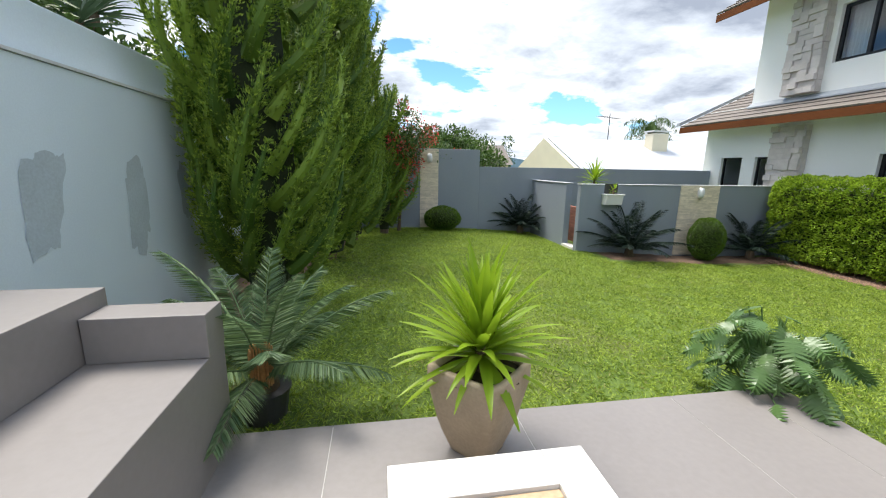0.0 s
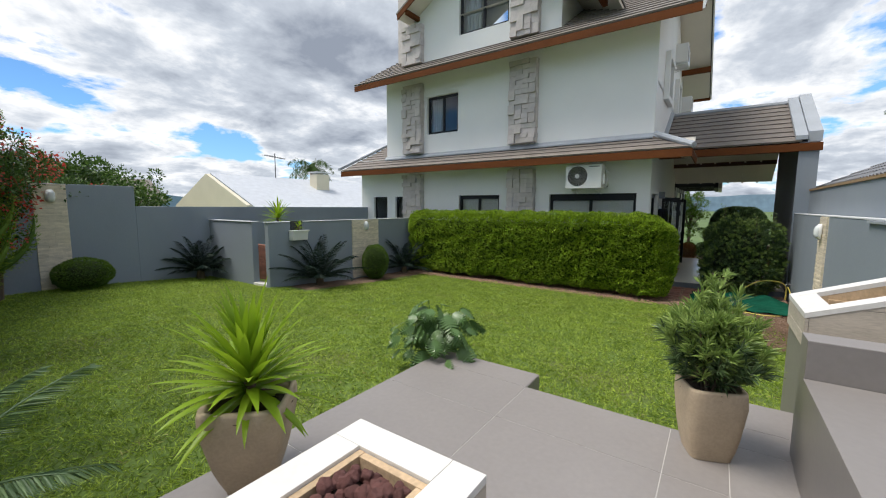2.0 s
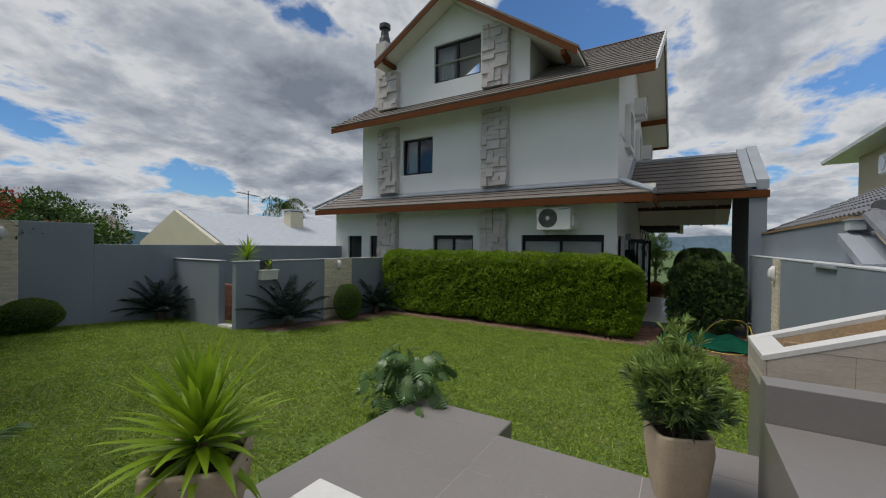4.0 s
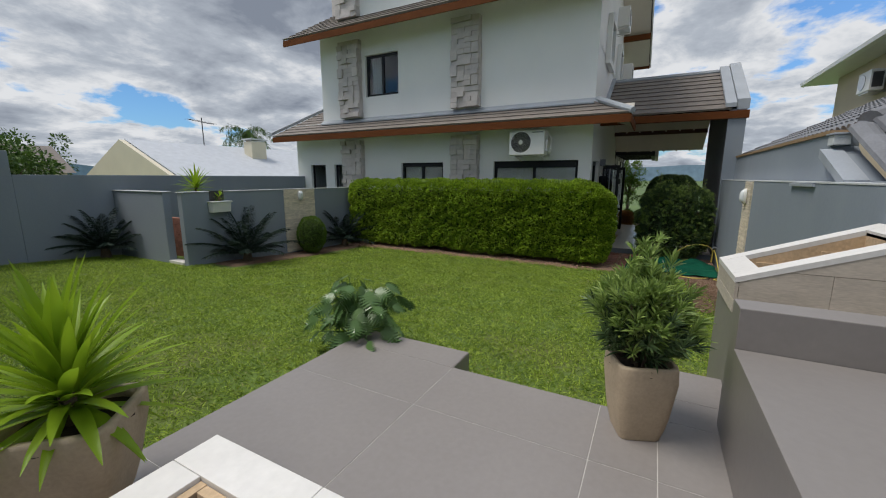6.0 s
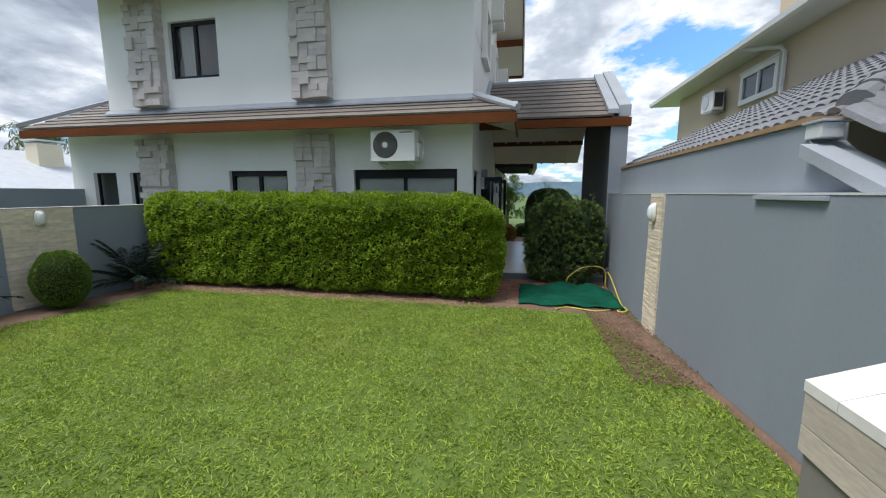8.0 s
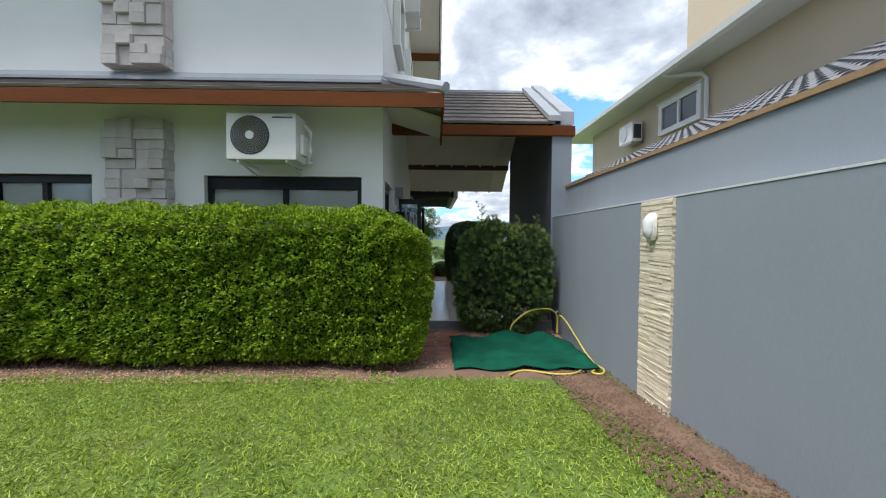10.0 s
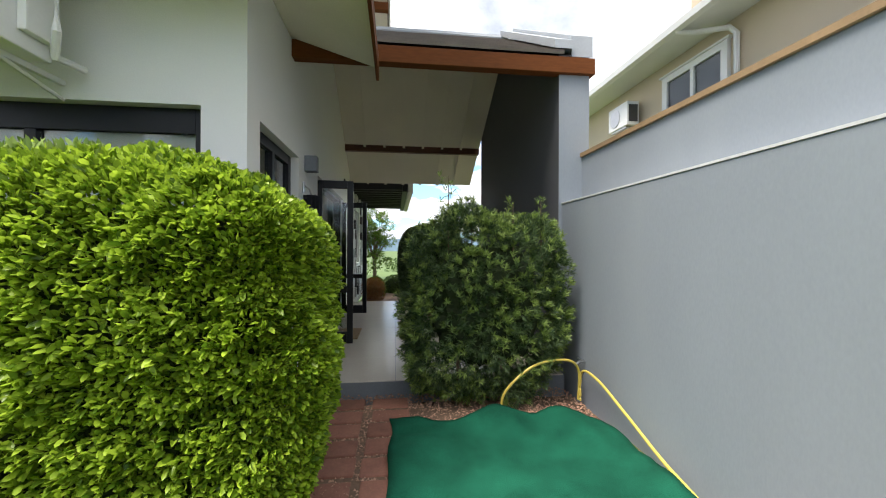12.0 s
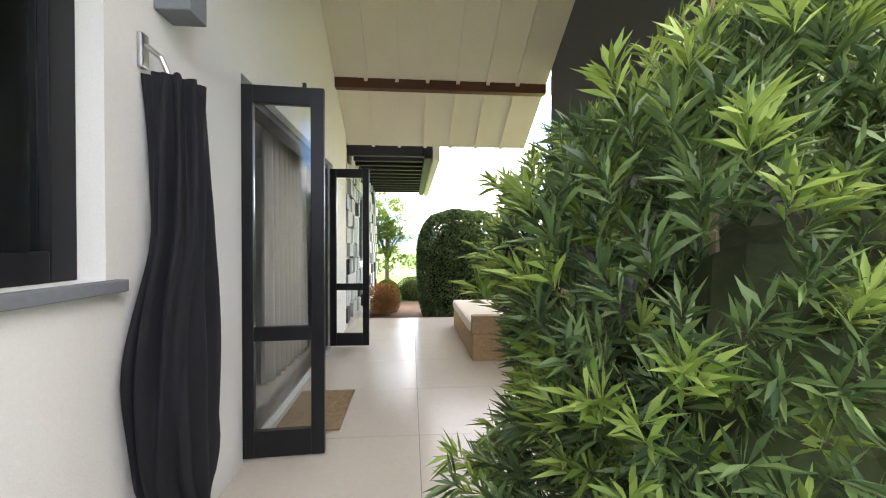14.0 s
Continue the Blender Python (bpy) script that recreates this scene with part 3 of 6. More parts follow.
def stone_planter():
    p = thing("stone_planter", "wedge-shaped planter clad in travertine tile with white rim", "planter")
    x0, x1, y0, y1 = 3.0, 3.70, -0.61, -1.455
    za, zb = 1.40, 1.715

    def rise(y):
        return za + (zb - za) * (y0 - y) / (y0 - y1)
    part("plinth", box(x0 - 0.7, x1 - 0.01, y1, y0 - 0.012, 0.1, 1.165), CLAD, p)
    w, rk = 0.13, 0.035
    # cladding rows, cut by the slope
    for side in ("n", "w", "e"):
        if side == "n":
            rows = [(1.170, 1.255), (1.258, rise(y0) - rk)]
            for a, b in rows:
                part("cladding_tile", box(x0, x1, y0 - 0.02, y0, a, b, 0.002), TRAV, p)
        else:
            xa, xb = (x0 + 0.0005, x0 + 0.02) if side == "w" else (x1 - 0.02, x1 - 0.0005)
            for r, (a, b) in enumerate(((1.170, 1.255), (1.258, 1.455), (1.458, 1.68))):
                cuts = [y0 - 0.021, y0 - 0.33 - 0.12 * r, y1] if r < 2 else [y0 - 0.021, y1]
                for ya, yb in zip(cuts, cuts[1:]):
                    ta, tb = rise(ya) - rk, rise(yb) - rk
                    pts = [(ya - 0.001, a), (yb + 0.001, a), (yb + 0.001, min(b, tb)), (ya - 0.001, min(b, ta))]
                    if min(b, ta) < a + 0.01:
                        f = (a + rk - za) / (zb - za) * (y1 - y0) + y0
                        if f < yb:
                            continue
                        pts = [(f, a), (yb + 0.001, a), (yb + 0.001, min(b, tb))]
                    elif b < tb and b > ta:
                        f = (b + rk - za) / (zb - za) * (y1 - y0) + y0
                        pts = [(ya - 0.001, a), (yb + 0.001, a), (yb + 0.001, b), (f, b), (ya - 0.001, ta)]
                    part("cladding_tile", prism(pts, "x", xa, xb), TRAV, p)
    # inner lining
    for xa, xb in ((x0 + 0.022, x0 + w), (x1 - w, x1 - 0.022)):
        part("lining", prism([(y0 - 0.022, 1.17), (y1, 1.17), (y1, zb - rk), (y0 - 0.022, za - rk + 0.005)], "x", xa, xb), BRICKIN, p)
    part("lining", box(x0 + w + .001, x1 - w - .001, y0 - w, y0 - 0.022, 1.17, za - rk), BRICKIN, p)
    part("lining", box(x0 + w + .001, x1 - w - .001, y1, y1 + 0.1, 1.17, zb - rk - 0.02), BRICKIN, p)
    for k in range(3):
        z = 1.2 + k * 0.11
        for j in range(3):
            ya, yb = y0 - w - 0.01 - j * 0.2 - (k % 2) * 0.06, y0 - w - 0.2 - j * 0.2 - (k % 2) * 0.06
            if rise(ya) - rk > z + 0.1:
                part("inner_brick", box(x1 - w - 0.014, x1 - w - 0.001, max(yb, y1 + .1), ya, z, z + 0.10, 0.003), BRICKIN, p)
    part("bed", box(x0 + w, x1 - w, y1, y0 - w, 1.166, 1.20), SOIL, p)
    for q in ((x0 - 0.003, x0 + w), (x1 - w, x1 + 0.003)):
        part("rim_slab", prism([(y0 + 0.003, za - rk), (y1, zb - rk), (y1, zb), (y0 + 0.003, za)], "x", *q), MARBLE, p)
    part("rim_slab", prism([(y0 + 0.003, za - rk), (y0 - w, rise(y0 - w) - rk), (y0 - w, rise(y0 - w)), (y0 + 0.003, za)], "x", x0 + w + 0.002, x1 - w - 0.002), MARBLE, p)
    part("rim_slab", prism([(y1 + 0.1, rise(y1 + 0.1) - rk), (y1, zb - rk), (y1, zb), (y1 + 0.1, rise(y1 + 0.1))], "x", x0 + w + 0.002, x1 - w - 0.002), MARBLE, p)


stone_planter()


# ---- house ----
HX, HY = 9.92, 1.24
W_OPEN = [(1.53, 3.66, 1.10, 2.43), (5.16, 6.56, 1.10, 2.43), (8.80, 9.20, 1.45, 2.42), (9.58, 10.24, 1.30, 2.42)]
wall("wall_house_west", pierced("x", HX, 0.2, HY, 10.86, 0, 3.72, W_OPEN), WHITE, "white rendered ground floor wall of the house")
S_OPEN = [(10.17, 11.33, 1.36, 2.42), (12.30, 14.85, 0.24, 2.42)]
wall("wall_house_south", pierced("y", HY, 0.2, HX + 0.2, 15.8, 0, 3.72, S_OPEN), WHITE, "white rendered side wall of the house on the porch")
wall("wall_house_south_high", box(HX + 0.2, 15.8, HY, HY + 0.2, 3.722, 5.0), WHITE, "white rendered wall under the porch roof")
wall("wall_house_north", box(HX + 0.2, 17, 10.66, 10.86, 0, 3.72), WHITE, "white rendered north wall of the house")
wall("wall_upper_west", pierced("x", HX, 0.2, HY, 9.56, 3.722, 6.6, [(6.62, 7.80, 4.39, 5.55)]), WHITE, "white rendered upper storey wall")
S_UP = [(11.30, 12.1, 4.95, 5.85), (13.9, 14.6, 4.95, 5.85), (12.4, 13.6, 6.6, 7.5)]
SU = pierced("y", HY, 0.2, HX + 0.2, 16.1, 5.002, 6.5, [S_UP[0], S_UP[1]])
wall("wall_upper_south", SU, WHITE, "white rendered upper side wall")
wall("wall_upper_south_gable", prism([(HX + 0.2, 6.501), (16.1, 6.501), (13.0, 8.35)], "y", HY, HY + 0.2), WHITE, "white rendered gable wall")
wall("wall_upper_north", box(HX + 0.2, 16.1, 9.36, 9.56, 3.722, 6.5), WHITE, "white rendered upper north wall")
wall("wall_house_east", box(16.1, 16.3, HY + 0.2, 10.66, 0, 6.5), WHITE, "white rendered east wall of the house")
wall("ceiling_ground", box(HX + 0.2, 16.1, HY + 0.2, 10.66, 2.75, 2.9), ROOMW, "plain white room ceiling")
wall("ceiling_upper", box(HX + 0.2, 16.1, HY + 0.2, 9.36, 6.2, 6.3), ROOMW, "plain white upper ceiling")
wall("floor_upper", box(HX + 0.2, 16.1, HY + 0.2, 9.36, 3.6, 3.7), ROOMW, "upper floor slab")
wall("floor_room", box(HX + 0.2, 16.1, HY + 0.2, 10.66, 0.1, 0.235), PORCH, "cream tiled room floor")
wall("wall_room_partition", box(11.75, 11.87, HY + 0.2, 10.66, 0.236, 2.75), ROOMW, "plain inner room wall")
wall("wall_room_back", box(11.872, 16.1, 5.6, 5.72, 0.236, 2.75), ROOMW, "plain inner room wall")
wall("wall_upper_partition", box(12.3, 12.42, HY + 0.2, 9.36, 3.7, 6.2), ROOMW, "plain inner room wall upstairs")


def window(name, label, axis, at, u0, u1, z0, z1, panes, frame_w=0.07, depth=0.06, blind=0.0, glass=GLASSD, shutter=0.0):
    w = thing(name, label, "window", kind="structure")

    def bx(u_a, u_b, za, zb, d0, d1):
        return box(at + d0, at + d1, u_a, u_b, za, zb, 0.004) if axis == "x" else box(u_a, u_b, at + d0, at + d1, za, zb, 0.004)
    e = 0.001
    part("window_frame", bx(u0 + e, u0 + frame_w, z0 + e, z1 - e, 0.08, 0.08 + depth), BLACKF, w)
    part("window_frame", bx(u1 - frame_w, u1 - e, z0 + e, z1 - e, 0.08, 0.08 + depth), BLACKF, w)
    top = frame_w + shutter
    part("window_frame", bx(u0 + frame_w + e, u1 - frame_w - e, z1 - top, z1 - e, 0.08, 0.08 + depth), BLACKF, w)
    part("window_frame", bx(u0 + frame_w + e, u1 - frame_w - e, z0 + e, z0 + frame_w, 0.08, 0.08 + depth), BLACKF, w)
    step = (u1 - u0 - 2 * frame_w) / panes
    for k in range(panes):
        a = u0 + frame_w + k * step
        if k:
            part("mullion", bx(a - 0.035, a + 0.035, z0 + frame_w + e, z1 - top - e, 0.075, 0.145), BLACKF, w)
        g = part("pane", bx(a + (0.036 if k else e), a + step - (0.036 if k < panes - 1 else e), z0 + frame_w + e, z1 - top - e, 0.108, 0.114), glass, w)
        g.visible_shadow = False
    return w


window("window_1", "wide black aluminium window with blinds behind the hedge", "x", HX, *W_OPEN[0], 2, shutter=0.10, glass=GLASS)
window("window_2", "black aluminium window with pale blinds", "x", HX, *W_OPEN[1], 2, shutter=0.04, glass=GLASS)
window("window_3", "narrow black aluminium window", "x", HX, *W_OPEN[2], 1, 0.04)
window("window_4", "dark black-framed utility opening", "x", HX, *W_OPEN[3], 1, 0.04)
window("window_5", "black aluminium upstairs window with white curtain", "x", HX, 6.62, 7.80, 4.39, 5.55, 2)
window("window_6", "black aluminium window beside the porch", "y", HY, *S_OPEN[0], 2, 0.09)
window("window_7", "small upstairs side window in a raised white surround", "y", HY, *S_UP[0], 1, 0.05)
window("window_8", "small upstairs side window in a raised white surround", "y", HY, *S_UP[1], 1, 0.05)
for a in (S_UP[0], S_UP[1]):
    s = thing("window_surround", "raised white moulded window surround", "window trim", kind="structure")
    for q in ((a[0] - 0.13, a[0], a[2] - 0.13, a[3] + 0.13), (a[1], a[1] + 0.13, a[2] - 0.13, a[3] + 0.13), (a[0] + .001, a[1] - .001, a[3], a[3] + 0.13), (a[0] + .001, a[1] - .001, a[2] - 0.13, a[2])):
        part("moulding", box(q[0], q[1], HY - 0.12, HY - 0.002, q[2], q[3], 0.01), WHITE, s)
tagged(part("trim_sill", box(10.13, 11.38, HY - 0.035, HY + 0.08, 1.32, 1.359, 0.005), RISER), "grey stone window sill", "sill", kind="structure")


def blind(y0, y1, z0, z1, x=10.06):
    b = thing("roller_blind", "pale roller blind behind the window", "blind")
    part("sheet", box(x, x + 0.006, y0, y1, z0, z1), CURT, b)
    part("rail", box(x - 0.006, x + 0.012, y0, y1, z0 - 0.025, z0 - 0.001, 0.004), BLACKF, b)


blind(1.60, 2.56, 1.25, 2.28)
blind(2.63, 3.60, 1.25, 2.28)
blind(5.24, 5.83, 1.25, 2.32)
blind(5.89, 6.48, 1.25, 2.32)


def curtain(name, label, x0, y0, x1, y1, z0, z1, folds, amp=0.03, material=CURT):
    bm = bmesh.new()
    n = folds * 6
    d = Vector((x1 - x0, y1 - y0, 0))
    side = Vector((-d.y, d.x, 0)).normalized()
    lo, hi = [], []
    for i in range(n + 1):
        f = i / n
        p = Vector((x0, y0, 0)) + d * f
        off = amp * math.sin(f * folds * 2 * math.pi) + 0.4 * amp * noise.noise((f * 9, z0, 0))
        lo.append(bm.verts.new(p + side * off * 1.25 + Vector((0, 0, z0))))
        hi.append(bm.verts.new(p + side * off * 0.7 + Vector((0, 0, z1))))
    for i in range(n):
        bm.faces.new((lo[i], lo[i + 1], hi[i + 1], hi[i]))
    ob = part(name, bm, material, smooth=True)
    s = ob.modifiers.new("thick", "SOLIDIFY")
    s.thickness = 0.004
    return tagged(ob, label, "curtain")


curtain("curtain", "white upstairs curtain behind the window", 10.2, 7.35, 10.2, 7.74, 3.75, 5.62, 5)
curtain("curtain", "white curtain at the gable window", 10.2, 6.0, 10.2, 6.55, 6.8, 8.4, 5)
curtain("curtain", "white curtain hanging beside the open glass doors", 13.55, HY + 0.32, 14.8, HY + 0.32, 0.25, 2.6, 9, 0.04)
curtain("curtain", "cream curtain behind the side window", 10.2, HY + 0.28, 11.3, HY + 0.28, 0.236, 2.74, 9, 0.025)

# ---- lower roof, flashing, fascia ----
def course_strip(parent, p0, p1, up, depth, lift, material=ROOFT, name="tile_course"):
    """One course of flat tiles from p0 to p1, running up the slope by up, its lower edge lifted."""
    p0, p1, up = Vector(p0), Vector(p1), Vector(up)
    nrm = (p1 - p0).cross(up).normalized()
    if nrm.z < 0:
        nrm = -nrm
    bm = bmesh.new()
    n = max(2, int((p1 - p0).length / 0.33))
    prev = None
    rows = []
    for i in range(n + 1):
        q = p0.lerp(p1, i / n) + nrm * 0.004 * noise.noise((i * 3.1, p0.z * 5, p0.x))
        rows.append([bm.verts.new(q), bm.verts.new(q + nrm * lift), bm.verts.new(q + up + nrm * lift * 0.35), bm.verts.new(q + up - nrm * 0.01)])
    for a, b in zip(rows, rows[1:]):
        for k in range(4):
            bm.faces.new((a[k], b[k], b[(k + 1) % 4], a[(k + 1) % 4]))
    bm.faces.new(rows[0])
    bm.faces.new(rows[-1][::-1])
    bmesh.ops.recalc_face_normals(bm, faces=bm.faces)
    return part(name, bm, material, parent)


def lower_roof():
    r = thing("roof_lower", "low skirt roof of brown-grey flat tiles with rust timber fascia", "roof", kind="structure")
    ex, ez = 9.15, 3.34
    sl = (3.70 - ez) / (HX - ex)
    part("deck", prism([(ex + 0.02, ez - 0.05), (HX - 0.001, 3.65 - 0.02), (HX - 0.001, 3.56), (ex + 0.02, ez - 0.09)], "y", 0.42, 11.05), SOFFIT, r)
    part("deck", prism([(HX, 3.66), (11.6, 3.66 + 1.68 * sl), (11.6, 3.56 + 1.68 * sl), (HX, 3.56)], "y", 9.57, 11.05), SOFFIT, r)
    n = 3
    dx = (HX - ex) / n
    for k in range(n):
        x = ex + k * dx
        course_strip(r, (x, 0.40 + 0.25 * k, ez + (x - ex) * sl - 0.03), (x, 11.08, ez + (x - ex) * sl - 0.03), (dx + 0.03, 0, (dx + 0.03) * sl), 0.3, 0.035)
    for k in range(n, n + 7):
        x = ex + k * dx
        course_strip(r, (x, 9.57, ez + (x - ex) * sl - 0.03), (x, 11.08, ez + (x - ex) * sl - 0.03), (dx + 0.03, 0, (dx + 0.03) * sl), 0.3, 0.035)
    part("verge", prism([(ex - 0.05, ez), (11.6, ez + (11.6 - ex) * sl), (11.6, ez + 0.09 + (11.6 - ex) * sl), (ex - 0.05, ez + 0.09)], "y", 11.081, 11.2), FLASH, r)
    part("fascia", box(ex - 0.01, ex + 0.018, 0.42, 11.1, 3.13, 3.30, 0.004), RUST, r)
    part("fascia", box(ex + 0.02, 11.05, 0.42, 0.448, 3.13, 3.30, 0.004), RUST, r)
    part("soffit", prism([(0.45, 3.235), (HY - 0.002, 3.475), (HY - 0.002, 3.495), (0.45, 3.262)], "x", HX + 0.001, 11.0), SOFFIT, r)
    part("flashing", prism([(HX - 0.12, 3.665), (HX - 0.12, 3.70), (HX - 0.012, 3.80), (HX - 0.002, 3.80), (HX - 0.002, 3.66)], "y", 1.1, 9.58), FLASH, r)
    # hip of the skirt and its cap, and the short return on the porch side
    part("hip_deck", prism([(0.42, ez - 0.03), (HY - 0.002, 3.70), (HY - 0.002, 3.5), (0.42, ez - 0.07)], "x", ex + 0.6, 11.0), ROOFT, r)
    part("hip_cap", tube([(ex - 0.02, 0.40, ez + 0.02), (9.5, 0.80, 3.56), (HX - 0.02, HY - 0.04, 3.77)], 0.065, sides=8), FLASH, r)


lower_roof()


def porch_roof():
    r = thing("roof_porch", "pitched porch roof of brown-grey flat tiles over cream boards", "roof", kind="structure")
    ex, ez, rx, rz = 11.02, 3.50, 13.1, 4.72
    n = 9
    for k in range(n):
        f, g = k / n, (k + 1) / n + 0.02
        x, z = ex + (rx - ex) * f, ez + (rz - ez) * f
        course_strip(r, (x, -1.46, z), (x, HY - 0.005, z), ((rx - ex) * (g - f), 0, (rz - ez) * (g - f)), 0.3, 0.04)
        x2 = rx + 1.38 * (rx - x)
        z2 = rz - 1.38 * (rz - z)
        course_strip(r, (x2, -1.42, z2), (x2, HY - 0.005, z2), (-1.38 * (rx - ex) * (g - f), 0, 1.38 * (rz - ez) * (g - f)), 0.3, 0.04)
    for s in (1, -1):
        k_ = 1.0 if s > 0 else 1.38
        lz = rz - k_ * (rz - ez)

        def X(v):
            return rx + (v - rx if s > 0 else 1.38 * (rx - v))
        for k in range(7):
            ya, yb = -1.42 + k * 0.38, -1.42 + (k + 1) * 0.38 - 0.006
            part("ceiling_board", prism([(X(ex + 0.03), lz - 0.10), (X(rx), rz - 0.10), (X(rx), rz - 0.08), (X(ex + 0.03), lz - 0.08)], "y", ya, min(yb, HY - 0.002)), SOFFIT, r)
            if k:
                part("batten", prism([(X(ex + 0.05), lz - 0.130), (X(rx), rz - 0.130), (X(rx), rz - 0.101), (X(ex + 0.05), lz - 0.101)], "y", ya - 0.025, ya + 0.02), SOFFIT, r)
    part("ridge_cap", tube([(rx, -1.46, rz + 0.02), (rx, HY, rz + 0.02)], 0.07), FLASH, r)
    part("beam", box(11.02, 11.14, -1.80, HY - 0.002, 3.31, 3.475, 0.006), RUST, r)
    part("beam", box(14.95, 15.06, -1.42, HY - 0.002, 3.40, 3.54, 0.006), WOODD, r)
    part("flashing", prism([(ex - 0.02, ez + 0.05), (rx, rz + 0.07), (rx, rz + 0.16), (ex - 0.02, ez + 0.14)], "y", -1.55, -1.35), FLASH, r)
    part("flashing", prism([(ex - 0.02, ez + 0.05), (rx, rz + 0.07), (rx, rz + 0.14), (ex - 0.02, ez + 0.12)], "y", HY - 0.10, HY - 0.003), FLASH, r)


porch_roof()
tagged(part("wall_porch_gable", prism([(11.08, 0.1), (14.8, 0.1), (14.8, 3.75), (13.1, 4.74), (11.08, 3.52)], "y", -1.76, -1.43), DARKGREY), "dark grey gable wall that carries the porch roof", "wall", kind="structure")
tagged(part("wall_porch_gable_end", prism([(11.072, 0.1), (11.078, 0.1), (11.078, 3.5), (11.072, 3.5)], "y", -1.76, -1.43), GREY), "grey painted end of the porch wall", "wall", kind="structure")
tagged(part("trim_gable_parapet", prism([(11.06, 3.50), (13.1, 4.70), (15.2, 3.48), (15.2, 3.70), (13.1, 4.93), (11.06, 3.72)], "y", -1.79, -1.56), FLASH), "grey rendered parapet along the porch gable", "parapet", kind="structure")


def upper_roof():
    r = thing("roof_main", "steep main roof of brown-grey flat tiles with rust fascia", "roof", kind="structure")
    ex, ez, rx, rz, y0, y1 = 9.10, 6.10, 13.0, 8.52, 0.42, 10.25
    n = 15
    for s in (1, -1):
        for k in range(n):
            f, g = k / n, (k + 1) / n + 0.015
            x, z = rx + s * ((ex + (rx - ex) * f) - rx), ez + (rz - ez) * f
            course_strip(r, (x, y0, z), (x, y1, z), (s * (rx - ex) * (g - f), 0, (rz - ez) * (g - f)), 0.3, 0.045)

        def X(v):
            return rx + s * (v - rx)
        part("deck", prism([(X(ex + 0.02), ez - 0.10), (X(rx), rz - 0.10), (X(rx), rz - 0.02), (X(ex + 0.02), ez - 0.02)], "y", y0 + 0.03, y1 - 0.03), SOFFIT, r)
        part("barge_board", prism([(X(ex - 0.03), ez - 0.16), (X(rx), rz - 0.14), (X(rx), rz + 0.08), (X(ex - 0.03), ez + 0.06)], "y", y0 - 0.04, y0 - 0.003), PLASTIC, r)
        part("fascia", box(min(X(ex - 0.02), X(ex + 0.008)), max(X(ex - 0.02), X(ex + 0.008)), y0, y1, ez - 0.19, ez - 0.015, 0.004), RUST, r)
    for xx, zz in ((10.4, 6.62), (13.0, 8.2), (15.6, 6.62)):
        part("purlin", box(xx - 0.07, xx + 0.07, y0, HY, zz - 0.08, zz + 0.08, 0.006), RUST, r)
    # dormer
    ay, az = 5.9, 9.46
    for ya, za, s in ((8.5, 7.90, 1), (2.1, 6.80, -1)):
        tilt = (az - za) / (ay - ya)
        part("dormer_deck", prism([(ya, za), (ay, az), (ay, az + 0.10), (ya, za + 0.10)], "x", 9.32, 13.0), SOFFIT, r)
        part("dormer_tiles", prism([(ya + 0.03 * s, za + 0.101), (ay, az + 0.101), (ay, az + 0.16), (ya + 0.03 * s, za + 0.16)], "x", 9.28, 13.0), ROOFT, r)
        part("dormer_barge", prism([(ya, za - 0.06), (ay, az - 0.06), (ay, az + 0.12), (ya, za + 0.12)], "x", 9.285, 9.315), RUST, r)
        yb = ya - 0.35 * s
        part("dormer_purlin", box(9.33, HX, yb - 0.06, yb + 0.06, za + 0.05, za + 0.17, 0.005), RUST, r)
    return ay, az


upper_roof()
wall("wall_dormer", pierced("x", HX, 0.2, 3.49, 8.7, 6.601, 7.75, [(4.98, 6.60, 7.17, 7.749)]), WHITE, "white rendered dormer wall")
wall("wall_dormer_gable", prism([(3.49, 7.751), (4.98, 7.751), (4.98, 8.34), (6.60, 8.34), (6.60, 7.751), (8.7, 7.751), (8.7, 7.77), (5.9, 9.44), (3.49, 7.80)], "x", HX, HX + 0.2), WHITE, "white rendered dormer gable")
window("window_9", "black aluminium gable window with white curtain", "x", HX, 4.98, 6.60, 7.17, 8.34, 2)
wall("wall_dormer_cheek", box(HX + 0.2, 12.4, 3.49, 3.69, 6.6, 7.8), WHITE, "white rendered dormer cheek")
wall("wall_dormer_cheek_north", box(HX + 0.2, 12.4, 8.5, 8.7, 6.6, 7.7), WHITE, "white rendered dormer cheek")

# chimney with a dark cowl
ch = thing("chimney", "grey chimney stack with a dark metal cowl", "chimney")
part("shaft", box(10.3, 10.75, 8.9, 9.35, 7.0, 9.3, 0.01), BLOCKST, ch)
part("cowl", tube([(10.52, 9.12, 9.3), (10.52, 9.12, 9.5), (10.52, 9.12, 9.55), (10.52, 9.12, 9.85)], 0.22, sides=14, r1=0.12), DARKPL, ch)
part("cap", tube([(10.52, 9.12, 9.86), (10.52, 9.12, 10.0)], 0.2, sides=14), DARKPL, ch)


